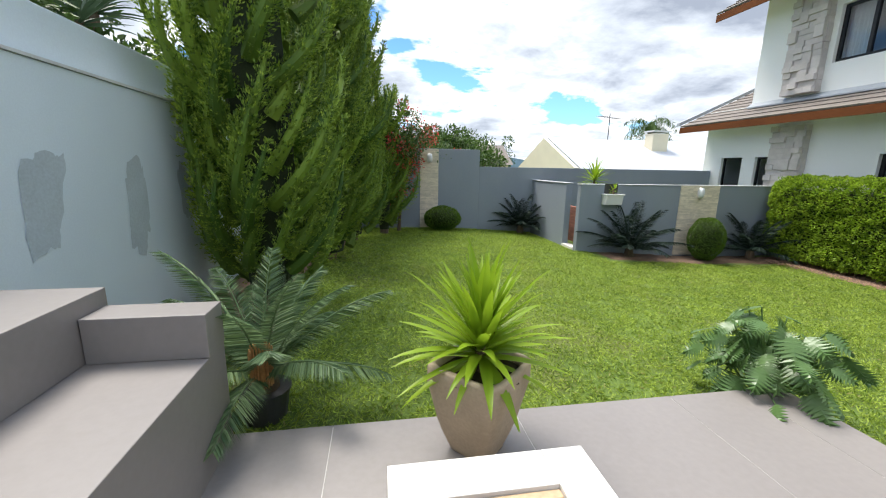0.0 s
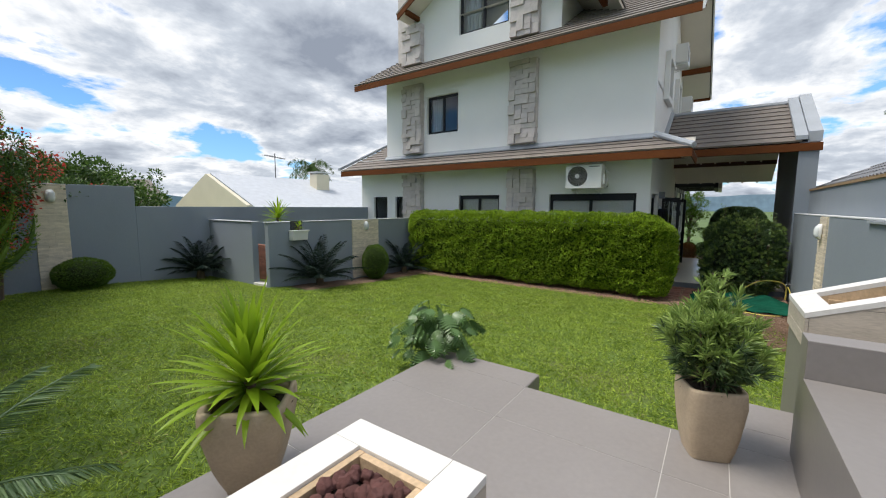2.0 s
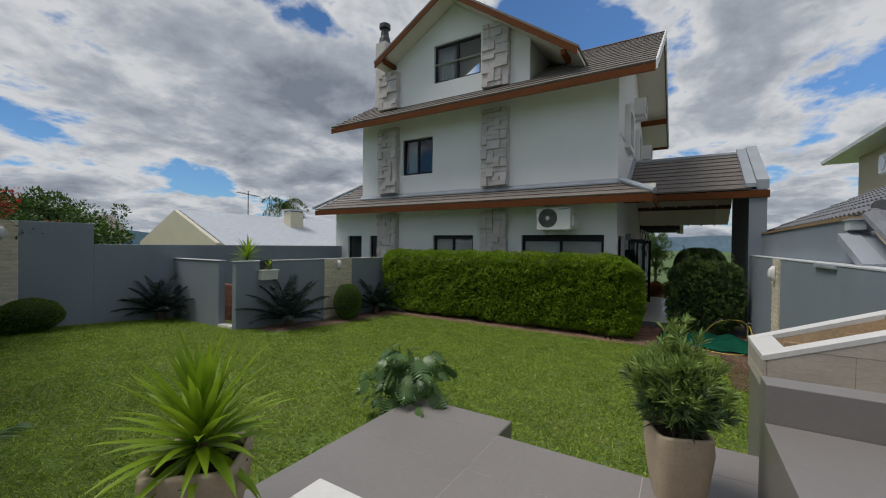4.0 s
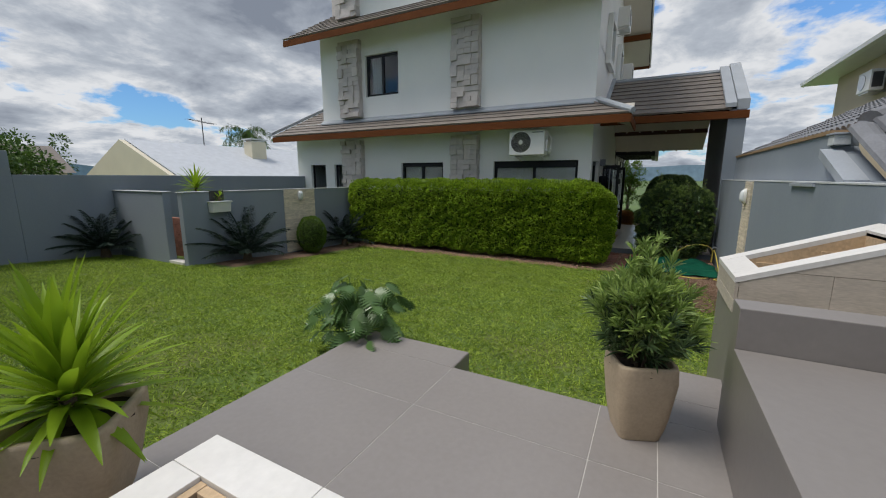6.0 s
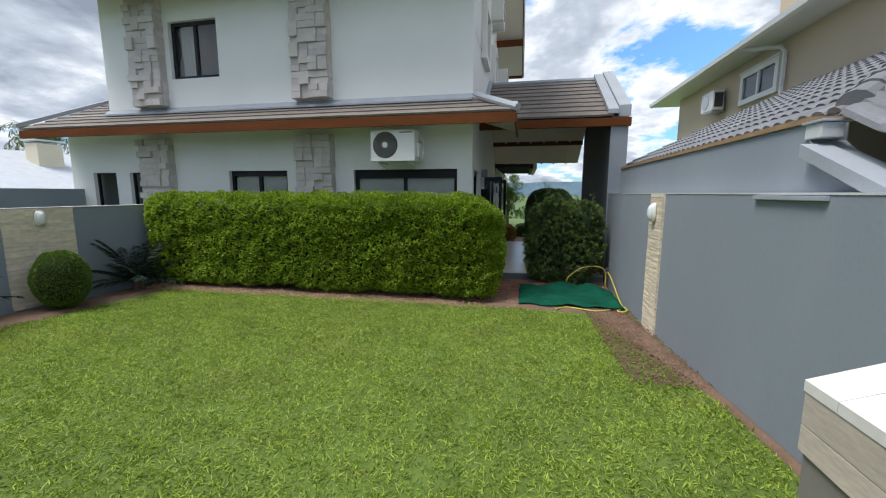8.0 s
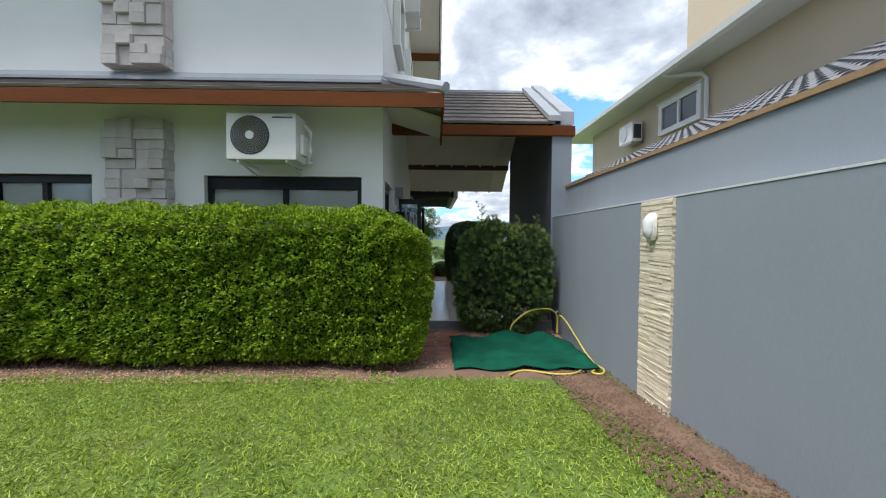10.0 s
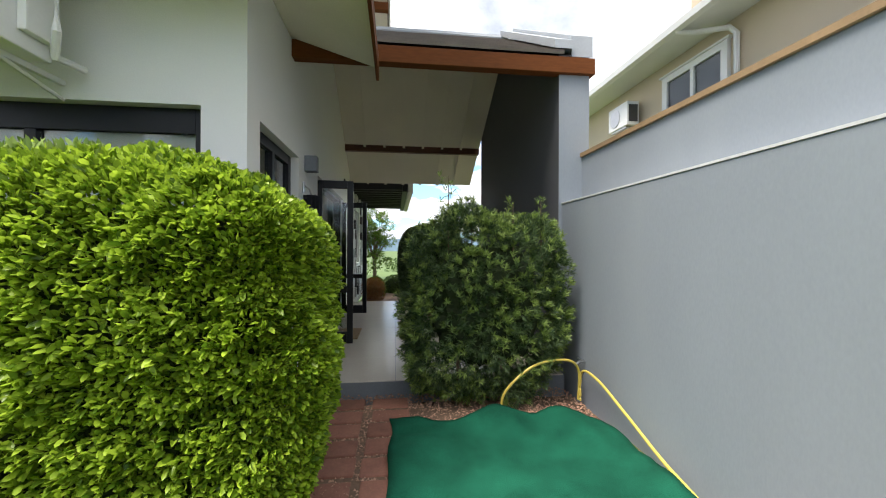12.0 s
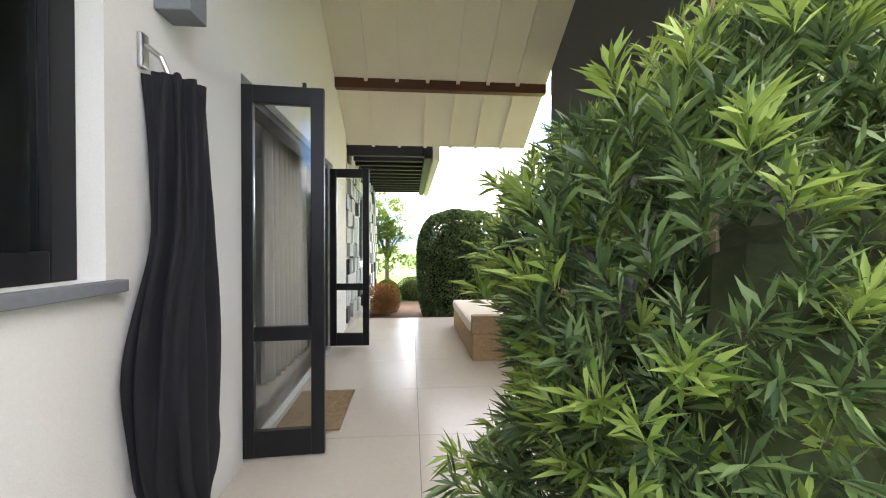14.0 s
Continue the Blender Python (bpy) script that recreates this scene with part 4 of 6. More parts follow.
# ---- stone pilasters ----
def pilaster(y0, y1, z0, z1, k):
    p = thing("stone_pilaster", "pilaster of rough grey-pink stone blocks", "pilaster", group="stone pilasters on the facade", kind="structure")
    part("core", box(HX - 0.15, HX - 0.001, y0 + 0.03, y1 - 0.03, z0, z1), BLOCKST, p)
    rnd = random.Random(k)
    cols = 4
    cw = (y1 - y0) / cols
    rows = max(2, int((z1 - z0) / 0.125))
    rh = (z1 - z0) / rows
    used = set()
    for j in range(rows):
        for i in range(cols):
            if (i, j) in used:
                continue
            w, h = rnd.choice(((1, 1), (2, 1), (1, 2), (1, 1), (2, 1), (1, 1), (1, 2)))
            while w > 1 and (i + w > cols or any((i + a, j) in used for a in range(w))):
                w -= 1
            if j + h > rows:
                h = 1
            cells = [(i + a, j + b) for a in range(w) for b in range(h)]
            if any(c in used for c in cells):
                w = h = 1
                cells = [(i, j)]
            used.update(cells)
            d = rnd.choice((0.012, 0.03, 0.045, 0.06, 0.085)) + rnd.uniform(-0.005, 0.005)
            ya, yb = y0 + i * cw, y0 + (i + w) * cw
            za, zb = z0 + j * rh, z0 + (j + h) * rh
            part("stone", box(HX - 0.15 - d, HX - 0.149, ya + 0.002, yb - 0.002, za + 0.002, zb - 0.002, 0.006), BLOCKST, p)
            if i == 0 or i + w == cols:
                e = rnd.uniform(0.0, 0.02)
                q = (ya - e, ya + 0.029) if i == 0 else (yb - 0.029, yb + e)
                part("stone", box(HX - 0.148, HX - 0.002, *q, za + 0.002, zb - 0.002, 0.004), BLOCKST, p)


for i, (a, b) in enumerate(((4.06, 4.84), (7.93, 8.70))):
    for j, (c, d) in enumerate(((0.3, 3.12), (3.82, 6.0), (6.62, 8.4 - 0.6 * i))):
        pilaster(a, b, c, d, i * 10 + j)

# ---- porch floor ----
def porch():
    p = thing("floor_porch", "cream porcelain porch floor with a grey step", "floor", kind="structure")
    part("step", box(10.92, 16.6, -1.43, HY - 0.001, 0.0, 0.229, 0.004), RISER, p)
    xs = [10.92 + 0.82 * k for k in range(8)]
    ys = [-1.42, -0.57, 0.25, HY - 0.002]
    for a, b in zip(xs, xs[1:]):
        for c, d in zip(ys, ys[1:]):
            part("tile", box(a + 0.0015, min(b, 16.6) - 0.0015, c + 0.0015, d - 0.0015, 0.2295, 0.24, 0.001), PORCH, p)


porch()
wall("wall_far_stone", pierced("y", 1.30, 0.25, 15.82, 21.0, 0.0, 3.6, [(17.6, 18.8, 1.1, 2.5)]), WHITE, "far house wall clad with split stone")
FS = thing("far_stone_cladding", "pale and dark split stone cladding on the far wall", "stone cladding", kind="structure")
rs = random.Random(5)
for j in range(13):
    x = 15.85
    while x < 20.8:
        w = rs.uniform(0.12, 0.34)
        z = 0.3 + j * 0.24 + rs.uniform(-0.02, 0.02)
        if not (17.5 < x + w and x < 18.9 and 1.0 < z + 0.2 and z < 2.6):
            d = rs.uniform(0.02, 0.09)
            part("stone", box(x, x + w - 0.008, 1.30 - d, 1.299, z, z + 0.22, 0.006), CAP if rs.random() < 0.75 else DARKPL, FS)
        x += w
window("window_10", "grey framed window in the stone wall", "y", 1.30, 17.6, 18.8, 1.1, 2.5, 1)
pg = thing("pergola", "black slatted pergola under the far eave", "pergola")
part("beam", box(16.05, 20.6, -0.02, 0.10, 2.78, 3.20, 0.01), BLACKW, pg)
part("fascia", box(16.05, 20.6, -0.14, -0.03, 2.76, 3.24, 0.01), SOFFIT, pg)
part("deck", box(16.05, 20.6, -0.14, 1.28, 3.241, 3.28), BLACKW, pg)
for k in range(12):
    part("slat", box(16.07 + k * 0.38, 16.17 + k * 0.38, 0.101, 1.28, 2.82, 3.00, 0.005), BLACKW, pg)


# ---- open glass doors ----
def glass_door(hx, turn, label, mid):
    d = thing("door_glass", label, "door", at=(hx, HY + 0.02, 0.262), turn=turn, group="open glazed porch doors", kind="structure")
    w, h, f = 0.46, 2.1, 0.075
    part("stile", box(0, f, -0.022, 0.022, 0, h, 0.004), BLACKF, d)
    part("stile", box(w - f, w, -0.022, 0.022, 0, h, 0.004), BLACKF, d)
    part("rail", box(f + .0005, w - f - .0005, -0.021, 0.021, 0, 0.15, 0.004), BLACKF, d)
    part("rail", box(f + .0005, w - f - .0005, -0.021, 0.021, h - 0.10, h, 0.004), BLACKF, d)
    part("rail", box(f + .0005, w - f - .0005, -0.021, 0.021, mid, mid + 0.08, 0.004), BLACKF, d)
    for a, b in ((0.151, mid - 0.001), (mid + 0.081, h - 0.101)):
        g = part("pane", box(f + .001, w - f - .001, -0.003, 0.003, a, b), GLASS, d)
        g.visible_shadow = False
    part("bolt", box(w - 0.12, w - 0.10, -0.012, 0.012, h + 0.0005, h + 0.03, 0.002), BLACKF, d)


glass_door(12.33, -86, "open black-framed glass door leaf on the porch", 0.66)
glass_door(14.79, -92, "open black-framed glass door leaf on the porch", 0.66)
df = thing("door_frame", "black aluminium frame of the porch doors", "door frame", kind="structure")
part("jamb", box(12.301, 12.36, HY + 0.06, HY + 0.19, 0.241, 2.419, 0.004), BLACKF, df)
part("jamb", box(14.79, 14.849, HY + 0.06, HY + 0.19, 0.241, 2.419, 0.004), BLACKF, df)
part("head", box(12.361, 14.789, HY + 0.06, HY + 0.19, 2.36, 2.419, 0.004), BLACKF, df)
part("track", box(12.361, 14.789, HY + 0.05, HY + 0.19, 0.241, 0.258, 0.002), STEEL, df)
dm = thing("doormat", "tan jute doormat on the porch tiles", "doormat")
part("fibre_sheet", box(12.66, 13.36, 0.77, 1.2, 0.241, 0.256, 0.006), MAT, dm)

# chandelier inside, seen through the glass
cd = thing("chandelier", "amber crystal chandelier in the room", "chandelier")
part("rod", tube([(13.6, 3.2, 2.75), (13.6, 3.2, 2.2)], 0.008), STEEL, cd)
part("ring", tube([(13.6, 3.2, 2.0), (13.6, 3.2, 2.2)], 0.28, sides=20), AMBER, cd)
tb = thing("dining_table", "dark dining table in the room", "table")
part("tabletop", box(13.0, 14.6, 2.7, 3.7, 0.95, 0.99, 0.01), WOODD, tb)
for a in (13.08, 14.48):
    for b in (2.78, 3.6):
        part("leg", box(a, a + 0.06, b, b + 0.06, 0.236, 0.949, 0.005), WOODD, tb)


# ---- planting ----
def sphere_dirs(n):
    return unit(RNG.normal(size=(n, 3)))


def rosettes(name, centres, axes, count, length, width, material, parent, spread=1.0, droop=0.12, oval=False):
    n = len(centres)
    axes = unit(np.asarray(axes, float))
    base = np.repeat(np.asarray(centres, float), count, 0)
    ax = np.repeat(axes, count, 0)
    r = sphere_dirs(n * count)
    side = unit(np.cross(ax, r))
    k = RNG.uniform(0.35, 1.5, (n * count, 1)) * spread
    way = unit(ax + side * k)
    start = base - ax * RNG.uniform(0, 0.05, (n * count, 1))
    ln = length * RNG.uniform(0.7, 1.2, n * count)
    return leaves(name, start, way, ln, width, material, parent, 0.12, droop, 0.5, oval=oval)


def hedge():
    h = thing("hedge", "dense clipped green hedge in front of the house windows", "hedge")
    x0, x1, y0, y1, z0, z1 = 8.86, 9.70, 0.72, 7.75, 0.14, 1.92
    # solid dark block standing for the hedge's shaded inside
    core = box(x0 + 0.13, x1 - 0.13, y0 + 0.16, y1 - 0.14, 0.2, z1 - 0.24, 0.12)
    part("shaded_twig_core", core, CORE, h)
    for k in range(18):
        y = y0 + 0.25 + k * 0.38
        x = 9.2 + 0.15 * math.sin(k * 2.3)
        part("stem", tube([(x, y, 0.05), (x + 0.04, y + 0.03, 0.35), (x, y + 0.06, 0.6)], 0.018, sides=6, r1=0.01), BARK, h)
    c, half = np.array([(x0 + x1) / 2, (y0 + y1) / 2, (z0 + z1) / 2]), np.array([(x1 - x0) / 2, (y1 - y0) / 2, (z1 - z0) / 2])
    pts, nrm = [], []
    areas = {(0, -1): 3, (2, 1): 1.2, (1, -1): 0.9, (1, 1): 0.25, (0, 1): 0.25}
    total = 95000
    s = sum(areas.values())
    for (ax, sg), a in areas.items():
        n = int(total * a / s)
        u = RNG.uniform(-1, 1, size=(n, 3))
        if ax != 1:
            v = RNG.uniform(0, 1, n) ** 1.35
            u[:, 1] = v * 2 - 1
        u[:, ax] = sg
        p = u * half
        rad = 0.28
        inner = np.clip(p, -(half - rad), half - rad)
        d = p - inner
        q = unit(d + 1e-6 * u)
        p = inner + q * rad
        lump = np.array([noise.noise(Vector(w * 2.2)) for w in p])
        small = np.array([noise.noise(Vector(w * 7.5)) for w in p])
        p = p + q * (0.075 * lump[:, None] + 0.055 * small[:, None] - RNG.exponential(0.030, n)[:, None] + 0.015)
        keep = (p[:, 2] > -half[2] + 0.02) | (RNG.uniform(size=n) < 0.4)
        pts.append((p + c)[keep])
        nrm.append(q[keep])
    p, q = np.concatenate(pts), np.concatenate(nrm)
    fall = np.clip((y0 + 1.0 - p[:, 1]) / 1.0, 0, 1) ** 2
    p[:, 2] -= 0.20 * fall * np.clip((p[:, 2] - 0.9) / 1.0, 0, 1)
    p[:, 1] -= 0.10 * fall * np.sin(np.clip((p[:, 2] - 0.15) / 1.7, 0, 1) * math.pi)
    way = q + RNG.normal(size=p.shape) * 0.55 + np.array([0, 0, 0.45])
    leaves("foliage", p, way, RNG.uniform(0.034, 0.060, len(p)), RNG.uniform(0.019, 0.029, len(p)), L_HEDGE, h, 0.22, 0.1, oval=True)
    pick = RNG.uniform(size=len(p)) < 0.035
    rosettes("shoot", p[pick] + q[pick] * 0.02, q[pick] + np.array([0, 0, 0.7]), 8, 0.048, 0.024, L_HEDGE, h, 0.8, 0.05, True)
    ends = np.stack([RNG.uniform(9.55, 9.82, 26), RNG.uniform(0.68, 0.86, 26), RNG.uniform(0.4, 1.55, 26)], 1)
    rosettes("shoot", ends, RNG.normal(size=(26, 3)) * 0.3 + np.array([0.5, -0.6, 0.6]), 9, 0.06, 0.027, L_HEDGE, h, 0.7, 0.05, True)
    n = 2600
    tops = np.stack([RNG.uniform(x0 + 0.12, x1 - 0.12, n), y0 + 0.8 + (y1 - y0 - 0.8) * RNG.uniform(0, 1, n) ** 1.4, np.full(n, z1 - 0.03)], 1)
    leaves("young_shoot", tops, RNG.normal(size=(n, 3)) * 0.4 + np.array([0, 0, 1.0]), RNG.uniform(0.04, 0.085, n), 0.022, L_PODOY, h, 0.25, 0, oval=True)


hedge()


def bush_shell(n, centre, half, lumpy=0.2, seed=0.0, power=2.6):
    d = sphere_dirs(n)
    k = 1 / (np.abs(d) ** power).sum(1) ** (1 / power)
    lump = np.array([noise.noise(Vector(v * 2.3) + Vector((seed, 0, 0))) for v in d])
    return np.asarray(centre) + d * k[:, None] * (1 + lumpy * lump)[:, None] * np.asarray(half), d


def podocarpus_bush():
    b = thing("podocarpus_bush", "tall dark green podocarpus bush beside the porch", "bush")
    c, half = (10.72, -0.57, 0.98), np.array([0.36, 0.72, 0.82])
    # dark solid volume, painted as the shaded interior of the bush
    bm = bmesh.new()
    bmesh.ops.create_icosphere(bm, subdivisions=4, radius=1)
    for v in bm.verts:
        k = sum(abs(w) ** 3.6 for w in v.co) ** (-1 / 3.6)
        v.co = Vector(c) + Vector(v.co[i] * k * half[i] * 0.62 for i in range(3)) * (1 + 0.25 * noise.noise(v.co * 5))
    part("shaded_twig_core", bm, CORE, b)
    for dx, dy in ((-0.15, 0.3), (-0.1, -0.1), (0.05, -0.4), (0.1, 0.15)):
        x, y = c[0] + dx, c[1] + dy
        part("stem", tube([(x, y, 0.05), (x + 0.02, y - 0.03, 0.4), (x - 0.03, y + 0.02, 0.9)], 0.02, sides=7, r1=0.012), BARK, b)
    p, d = bush_shell(4300, c, half, 0.22, 2.0, 3.6)
    clump = np.array([noise.noise(Vector(v * 6.0)) for v in p])
    p += d * (0.06 * clump - RNG.exponential(0.075, len(p)))[:, None]
    axes = d + np.array([0, 0, 0.55]) + RNG.normal(size=p.shape) * 0.25
    sel = RNG.uniform(size=len(p)) < 0.70
    rosettes("foliage", p[sel], axes[sel], 20, 0.060, 0.0078, L_PODO, b)
    rosettes("young_foliage", p[~sel] + d[~sel] * 0.04, axes[~sel] + np.array([0, 0, 0.3]), 22, 0.058, 0.0082, L_PODOY, b, 0.95)
    for bx, by, top in ((10.68, -0.22, 2.20), (10.75, -0.45, 1.98), (10.7, -1.1, 1.98), (10.6, -0.8, 1.95)):
        part("stem", tube([(bx, by, 1.4), (bx + 0.02, by, top - 0.05)], 0.008, sides=5, r1=0.004), BARK, b)
        zs = np.arange(1.65, top, 0.04)
        cc = np.stack([bx + RNG.normal(size=len(zs)) * 0.05, by + RNG.normal(size=len(zs)) * 0.05, zs], 1)
        rosettes("young_foliage", cc, RNG.normal(size=cc.shape) * 0.5 + np.array([0, 0, 0.9]), 13, 0.058, 0.008, L_PODOY, b, 0.9)


podocarpus_bush()


def taper_pot(name, at, turn, wb, wt, h, label, belly=0.0):
    t = thing(name, label, "plant pot", at=at, turn=turn)
    bm = bmesh.new()
    prof = [(0.0, wb), (0.012, wb), (0.18, wb + (wt - wb) * (0.30 + belly)), (0.35, wb + (wt - wb) * (0.55 + belly)), (0.8, wt * (1 + 0.3 * belly)), (0.965, wt), (1.0, wt * 0.985), (1.0, wt * 0.86), (0.9, wt * 0.84)]
    rings = []
    for f, w in prof:
        ring = []
        for k in range(32):
            a = 2 * math.pi * k / 32
            q = (abs(math.cos(a)) ** 7 + abs(math.sin(a)) ** 7) ** (-1 / 7)
            r = w / 2 * 1.08 * q
            ring.append(bm.verts.new((r * math.cos(a), r * math.sin(a), f * h)))
        rings.append(ring)
    for a, b in zip(rings, rings[1:]):
        for i in range(32):
            bm.faces.new((a[i], a[(i + 1) % 32], b[(i + 1) % 32], b[i]))
    bm.faces.new(rings[0][::-1])
    part("body", bm, CLAY, t, smooth=True)
    sbm = bmesh.new()
    sbm.faces.new([sbm.verts.new((v * wt * 0.56, u * wt * 0.56, h * 0.9)) for v, u in ((1, 0), (.7, .7), (0, 1), (-.7, .7), (-1, 0), (-.7, -.7), (0, -1), (.7, -.7))])
    part("soil", sbm, SOIL, t)
    return t


def yucca(at, z, n, length, width, name, label, spread=1.0, parent=None):
    y = thing(name, label, "plant")
    rnd = random.Random(int(at[0] * 100))
    for k in range(n):
        f = k / n
        bm = bmesh.new()
        strap(bm, (at[0] + rnd.uniform(-0.02, 0.02), at[1] + rnd.uniform(-0.02, 0.02), z + 0.10 * f), k * 2.39996 + rnd.uniform(-0.2, 0.2), -0.35 + 1.85 * f ** 0.8 * spread + rnd.uniform(-0.12, 0.12), length * rnd.uniform(0.8, 1.1) * (0.85 + 0.2 * f), width * rnd.uniform(0.85, 1.15), 0.35 + 0.7 * (1 - f) * rnd.random(), 6)
        part("leaf", bm, L_YUCCA, y, smooth=True)
    part("stem", tube([(at[0], at[1], z - 0.12), (at[0], at[1], z + 0.12)], 0.028, sides=8), BARK, y)
    return y


taper_pot("plant_pot", (0.58, 1.79, 0.661), 43, 0.20, 0.37, 0.46, "tapered sand-coloured clay pot on the terrace")
yucca((0.58, 1.79), 1.13, 92, 0.47, 0.050, "yucca_plant", "bright lime green yucca growing in the clay pot")
taper_pot("plant_pot", (2.24, -0.125, 0.661), 22, 0.19, 0.275, 0.42, "ribbed sand-coloured clay pot near the bench", 0.08)


def potted_podocarpus():
    b = thing("potted_shrub", "podocarpus shrub with lime tips in the clay pot", "shrub")
    c, half = (2.24, -0.125, 1.33), np.array([0.25, 0.25, 0.28])
    p, d = bush_shell(300, c, half, 0.3, 5.0, 2.0)
    p -= d * RNG.uniform(0, 0.16, (len(p), 1))
    axes = d * 0.8 + np.array([0, 0, 0.9])
    hi = p[:, 2] > 1.27 + 0.1 * RNG.normal(size=len(p))
    rosettes("foliage", p[~hi], axes[~hi], 18, 0.085, 0.011, L_PODO, b)
    rosettes("foliage", p - d * 0.05, axes, 7, 0.08, 0.010, L_PODO, b)
    rosettes("young_foliage", p[hi], axes[hi] + np.array([0, 0, 0.3]), 20, 0.085, 0.011, L_PODOY, b, 0.7)
    for k in range(7):
        a = k * 0.9
        part("stem", tube([(c[0] + 0.03 * math.cos(a), c[1] + 0.03 * math.sin(a), 1.03), (c[0] + 0.1 * math.cos(a), c[1] + 0.1 * math.sin(a), 1.25), (c[0] + 0.15 * math.cos(a), c[1] + 0.15 * math.sin(a), 1.42)], 0.01, sides=5, r1=0.005), BARK, b)
    cc = np.stack([2.24 + RNG.normal(size=16) * 0.03, -0.11 + RNG.normal(size=16) * 0.03, np.linspace(1.5, 1.72, 16)], 1)
    rosettes("young_foliage", cc, RNG.normal(size=cc.shape) * 0.4 + np.array([0, 0, 1]), 14, 0.065, 0.011, L_PODOY, b, 0.7)


potted_podocarpus()


def cycad(at, n, length, material, label, lift=(0.15, 1.2), leaflets=34, lw=0.011, ll=0.14, cone=False, seed=1, group=""):
    c = thing("cycad", label, "cycad", group=group)
    rnd = random.Random(seed)
    z = at[2]
    part("trunk", tube([(at[0], at[1], z - 0.05), (at[0], at[1], z + 0.1), (at[0], at[1], z + 0.2)], 0.11, sides=12, r1=0.07), BARK, c)
    for k in range(n):
        az, f = k * 2.39996 + rnd.uniform(-0.2, 0.2), k / n
        ang = lift[0] + (lift[1] - lift[0]) * f + rnd.uniform(-0.1, 0.1)
        L = length * rnd.uniform(0.85, 1.1)
        out, side = np.array([math.cos(az), math.sin(az), 0]), np.array([-math.sin(az), math.cos(az), 0])
        p = np.array([at[0], at[1], z + 0.2]) + out * 0.04
        pts, ways = [p], []
        steps = 14
        for s in range(steps):
            d = out * math.cos(ang) + np.array([0, 0, math.sin(ang)])
            p = p + d * L / steps
            pts.append(p)
            ways.append(d)
            ang -= (0.6 + 0.3 * rnd.random()) / steps * (1.3 * s / steps + 0.35)
        fr = part("frond", tube([Vector(q) for q in pts], 0.007, sides=5, r1=0.002), material, c)
        base, way, ln = [], [], []
        for s in range(leaflets):
            t = 0.12 + 0.87 * s / leaflets
            i = min(int(t * steps), steps - 1)
            q = pts[i] + (pts[i + 1] - pts[i]) * (t * steps - i)
            up = np.cross(side, ways[i])
            for sg in (-1, 1):
                base.append(q)
                way.append(side * sg + ways[i] * (0.45 + 0.9 * t) + up * -0.35 * -1)
                ln.append(ll * (0.5 + 1.1 * math.sin(math.pi * min(1, t * 0.85 + 0.12))) * rnd.uniform(0.9, 1.1))
        leaves("leaflet", base, way, np.array(ln), lw, material, fr, 0.1, 0.12, 0.3)
    if cone:
        bm = bmesh.new()
        for k in range(46):
            a = k * 2.39996
            r = 0.06 * math.sqrt(k / 46)
            tube([(at[0] + 0.03 + r * math.cos(a), at[1] - 0.13 + r * math.sin(a), z + 0.16), (at[0] + 0.03 + r * 1.15 * math.cos(a), at[1] - 0.13 + r * 1.15 * math.sin(a), z + 0.46 - r)], 0.007, bm, 4, 0.004)
        part("cone", bm, CONE, c, "orange-brown seed cone")
    return c


cycad((-0.61, 2.46, 0.60), 20, 0.82, L_CYCAD, "blue-green cycad with an orange cone beside the bench", (0.15, 1.45), 64, 0.011, 0.105, True, 3)
dp = thing("plant_pot", "small black plastic pot under the cycad", "plant pot")
part("body", tube([(-0.61, 2.46, 0.45), (-0.61, 2.46, 0.55), (-0.61, 2.46, 0.66)], 0.12, sides=20, r1=0.15), DARKPL, dp)
part("rim", tube([(-0.61, 2.46, 0.661), (-0.61, 2.46, 0.675)], 0.16, sides=20), DARKPL, dp)
GRP = "dark cycads along the low walls"
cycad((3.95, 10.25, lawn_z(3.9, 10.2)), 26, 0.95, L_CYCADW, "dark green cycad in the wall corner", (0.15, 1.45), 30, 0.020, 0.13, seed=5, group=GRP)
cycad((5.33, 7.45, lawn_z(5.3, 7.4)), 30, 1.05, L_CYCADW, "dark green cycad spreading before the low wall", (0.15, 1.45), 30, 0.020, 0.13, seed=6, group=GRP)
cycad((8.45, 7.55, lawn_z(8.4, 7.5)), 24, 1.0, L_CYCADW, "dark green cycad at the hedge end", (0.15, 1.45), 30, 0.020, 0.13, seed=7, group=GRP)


def ball(at, half, label, power=2.0, material=None, size=0.028, n=9000):
    b = thing("clipped_shrub", label, "shrub")
    # dark ball under the leaves stands for the shade inside
    bm = bmesh.new()
    bmesh.ops.create_icosphere(bm, subdivisions=3, radius=1)
    for v in bm.verts:
        v.co = Vector(at) + Vector(v.co[i] * half[i] * 0.84 for i in range(3))
    part("shaded_twig_core", bm, CORE, b)
    p, d = bush_shell(n, at, half, 0.06, at[0], power)
    p -= d * RNG.exponential(0.015, (len(p), 1))
    leaves("foliage", p, d + RNG.normal(size=p.shape) * 0.5, RNG.uniform(0.7, 1.25, len(p)) * size, size * 0.58, material or L_BALL, b, 0.3)


ball((1.76, 10.12, 0.72), (0.47, 0.40, 0.31), "low round clipped box shrub by the stone panel")
ball((7.10, 7.40, 0.60), (0.36, 0.34, 0.46), "egg-shaped clipped shrub before the low wall")


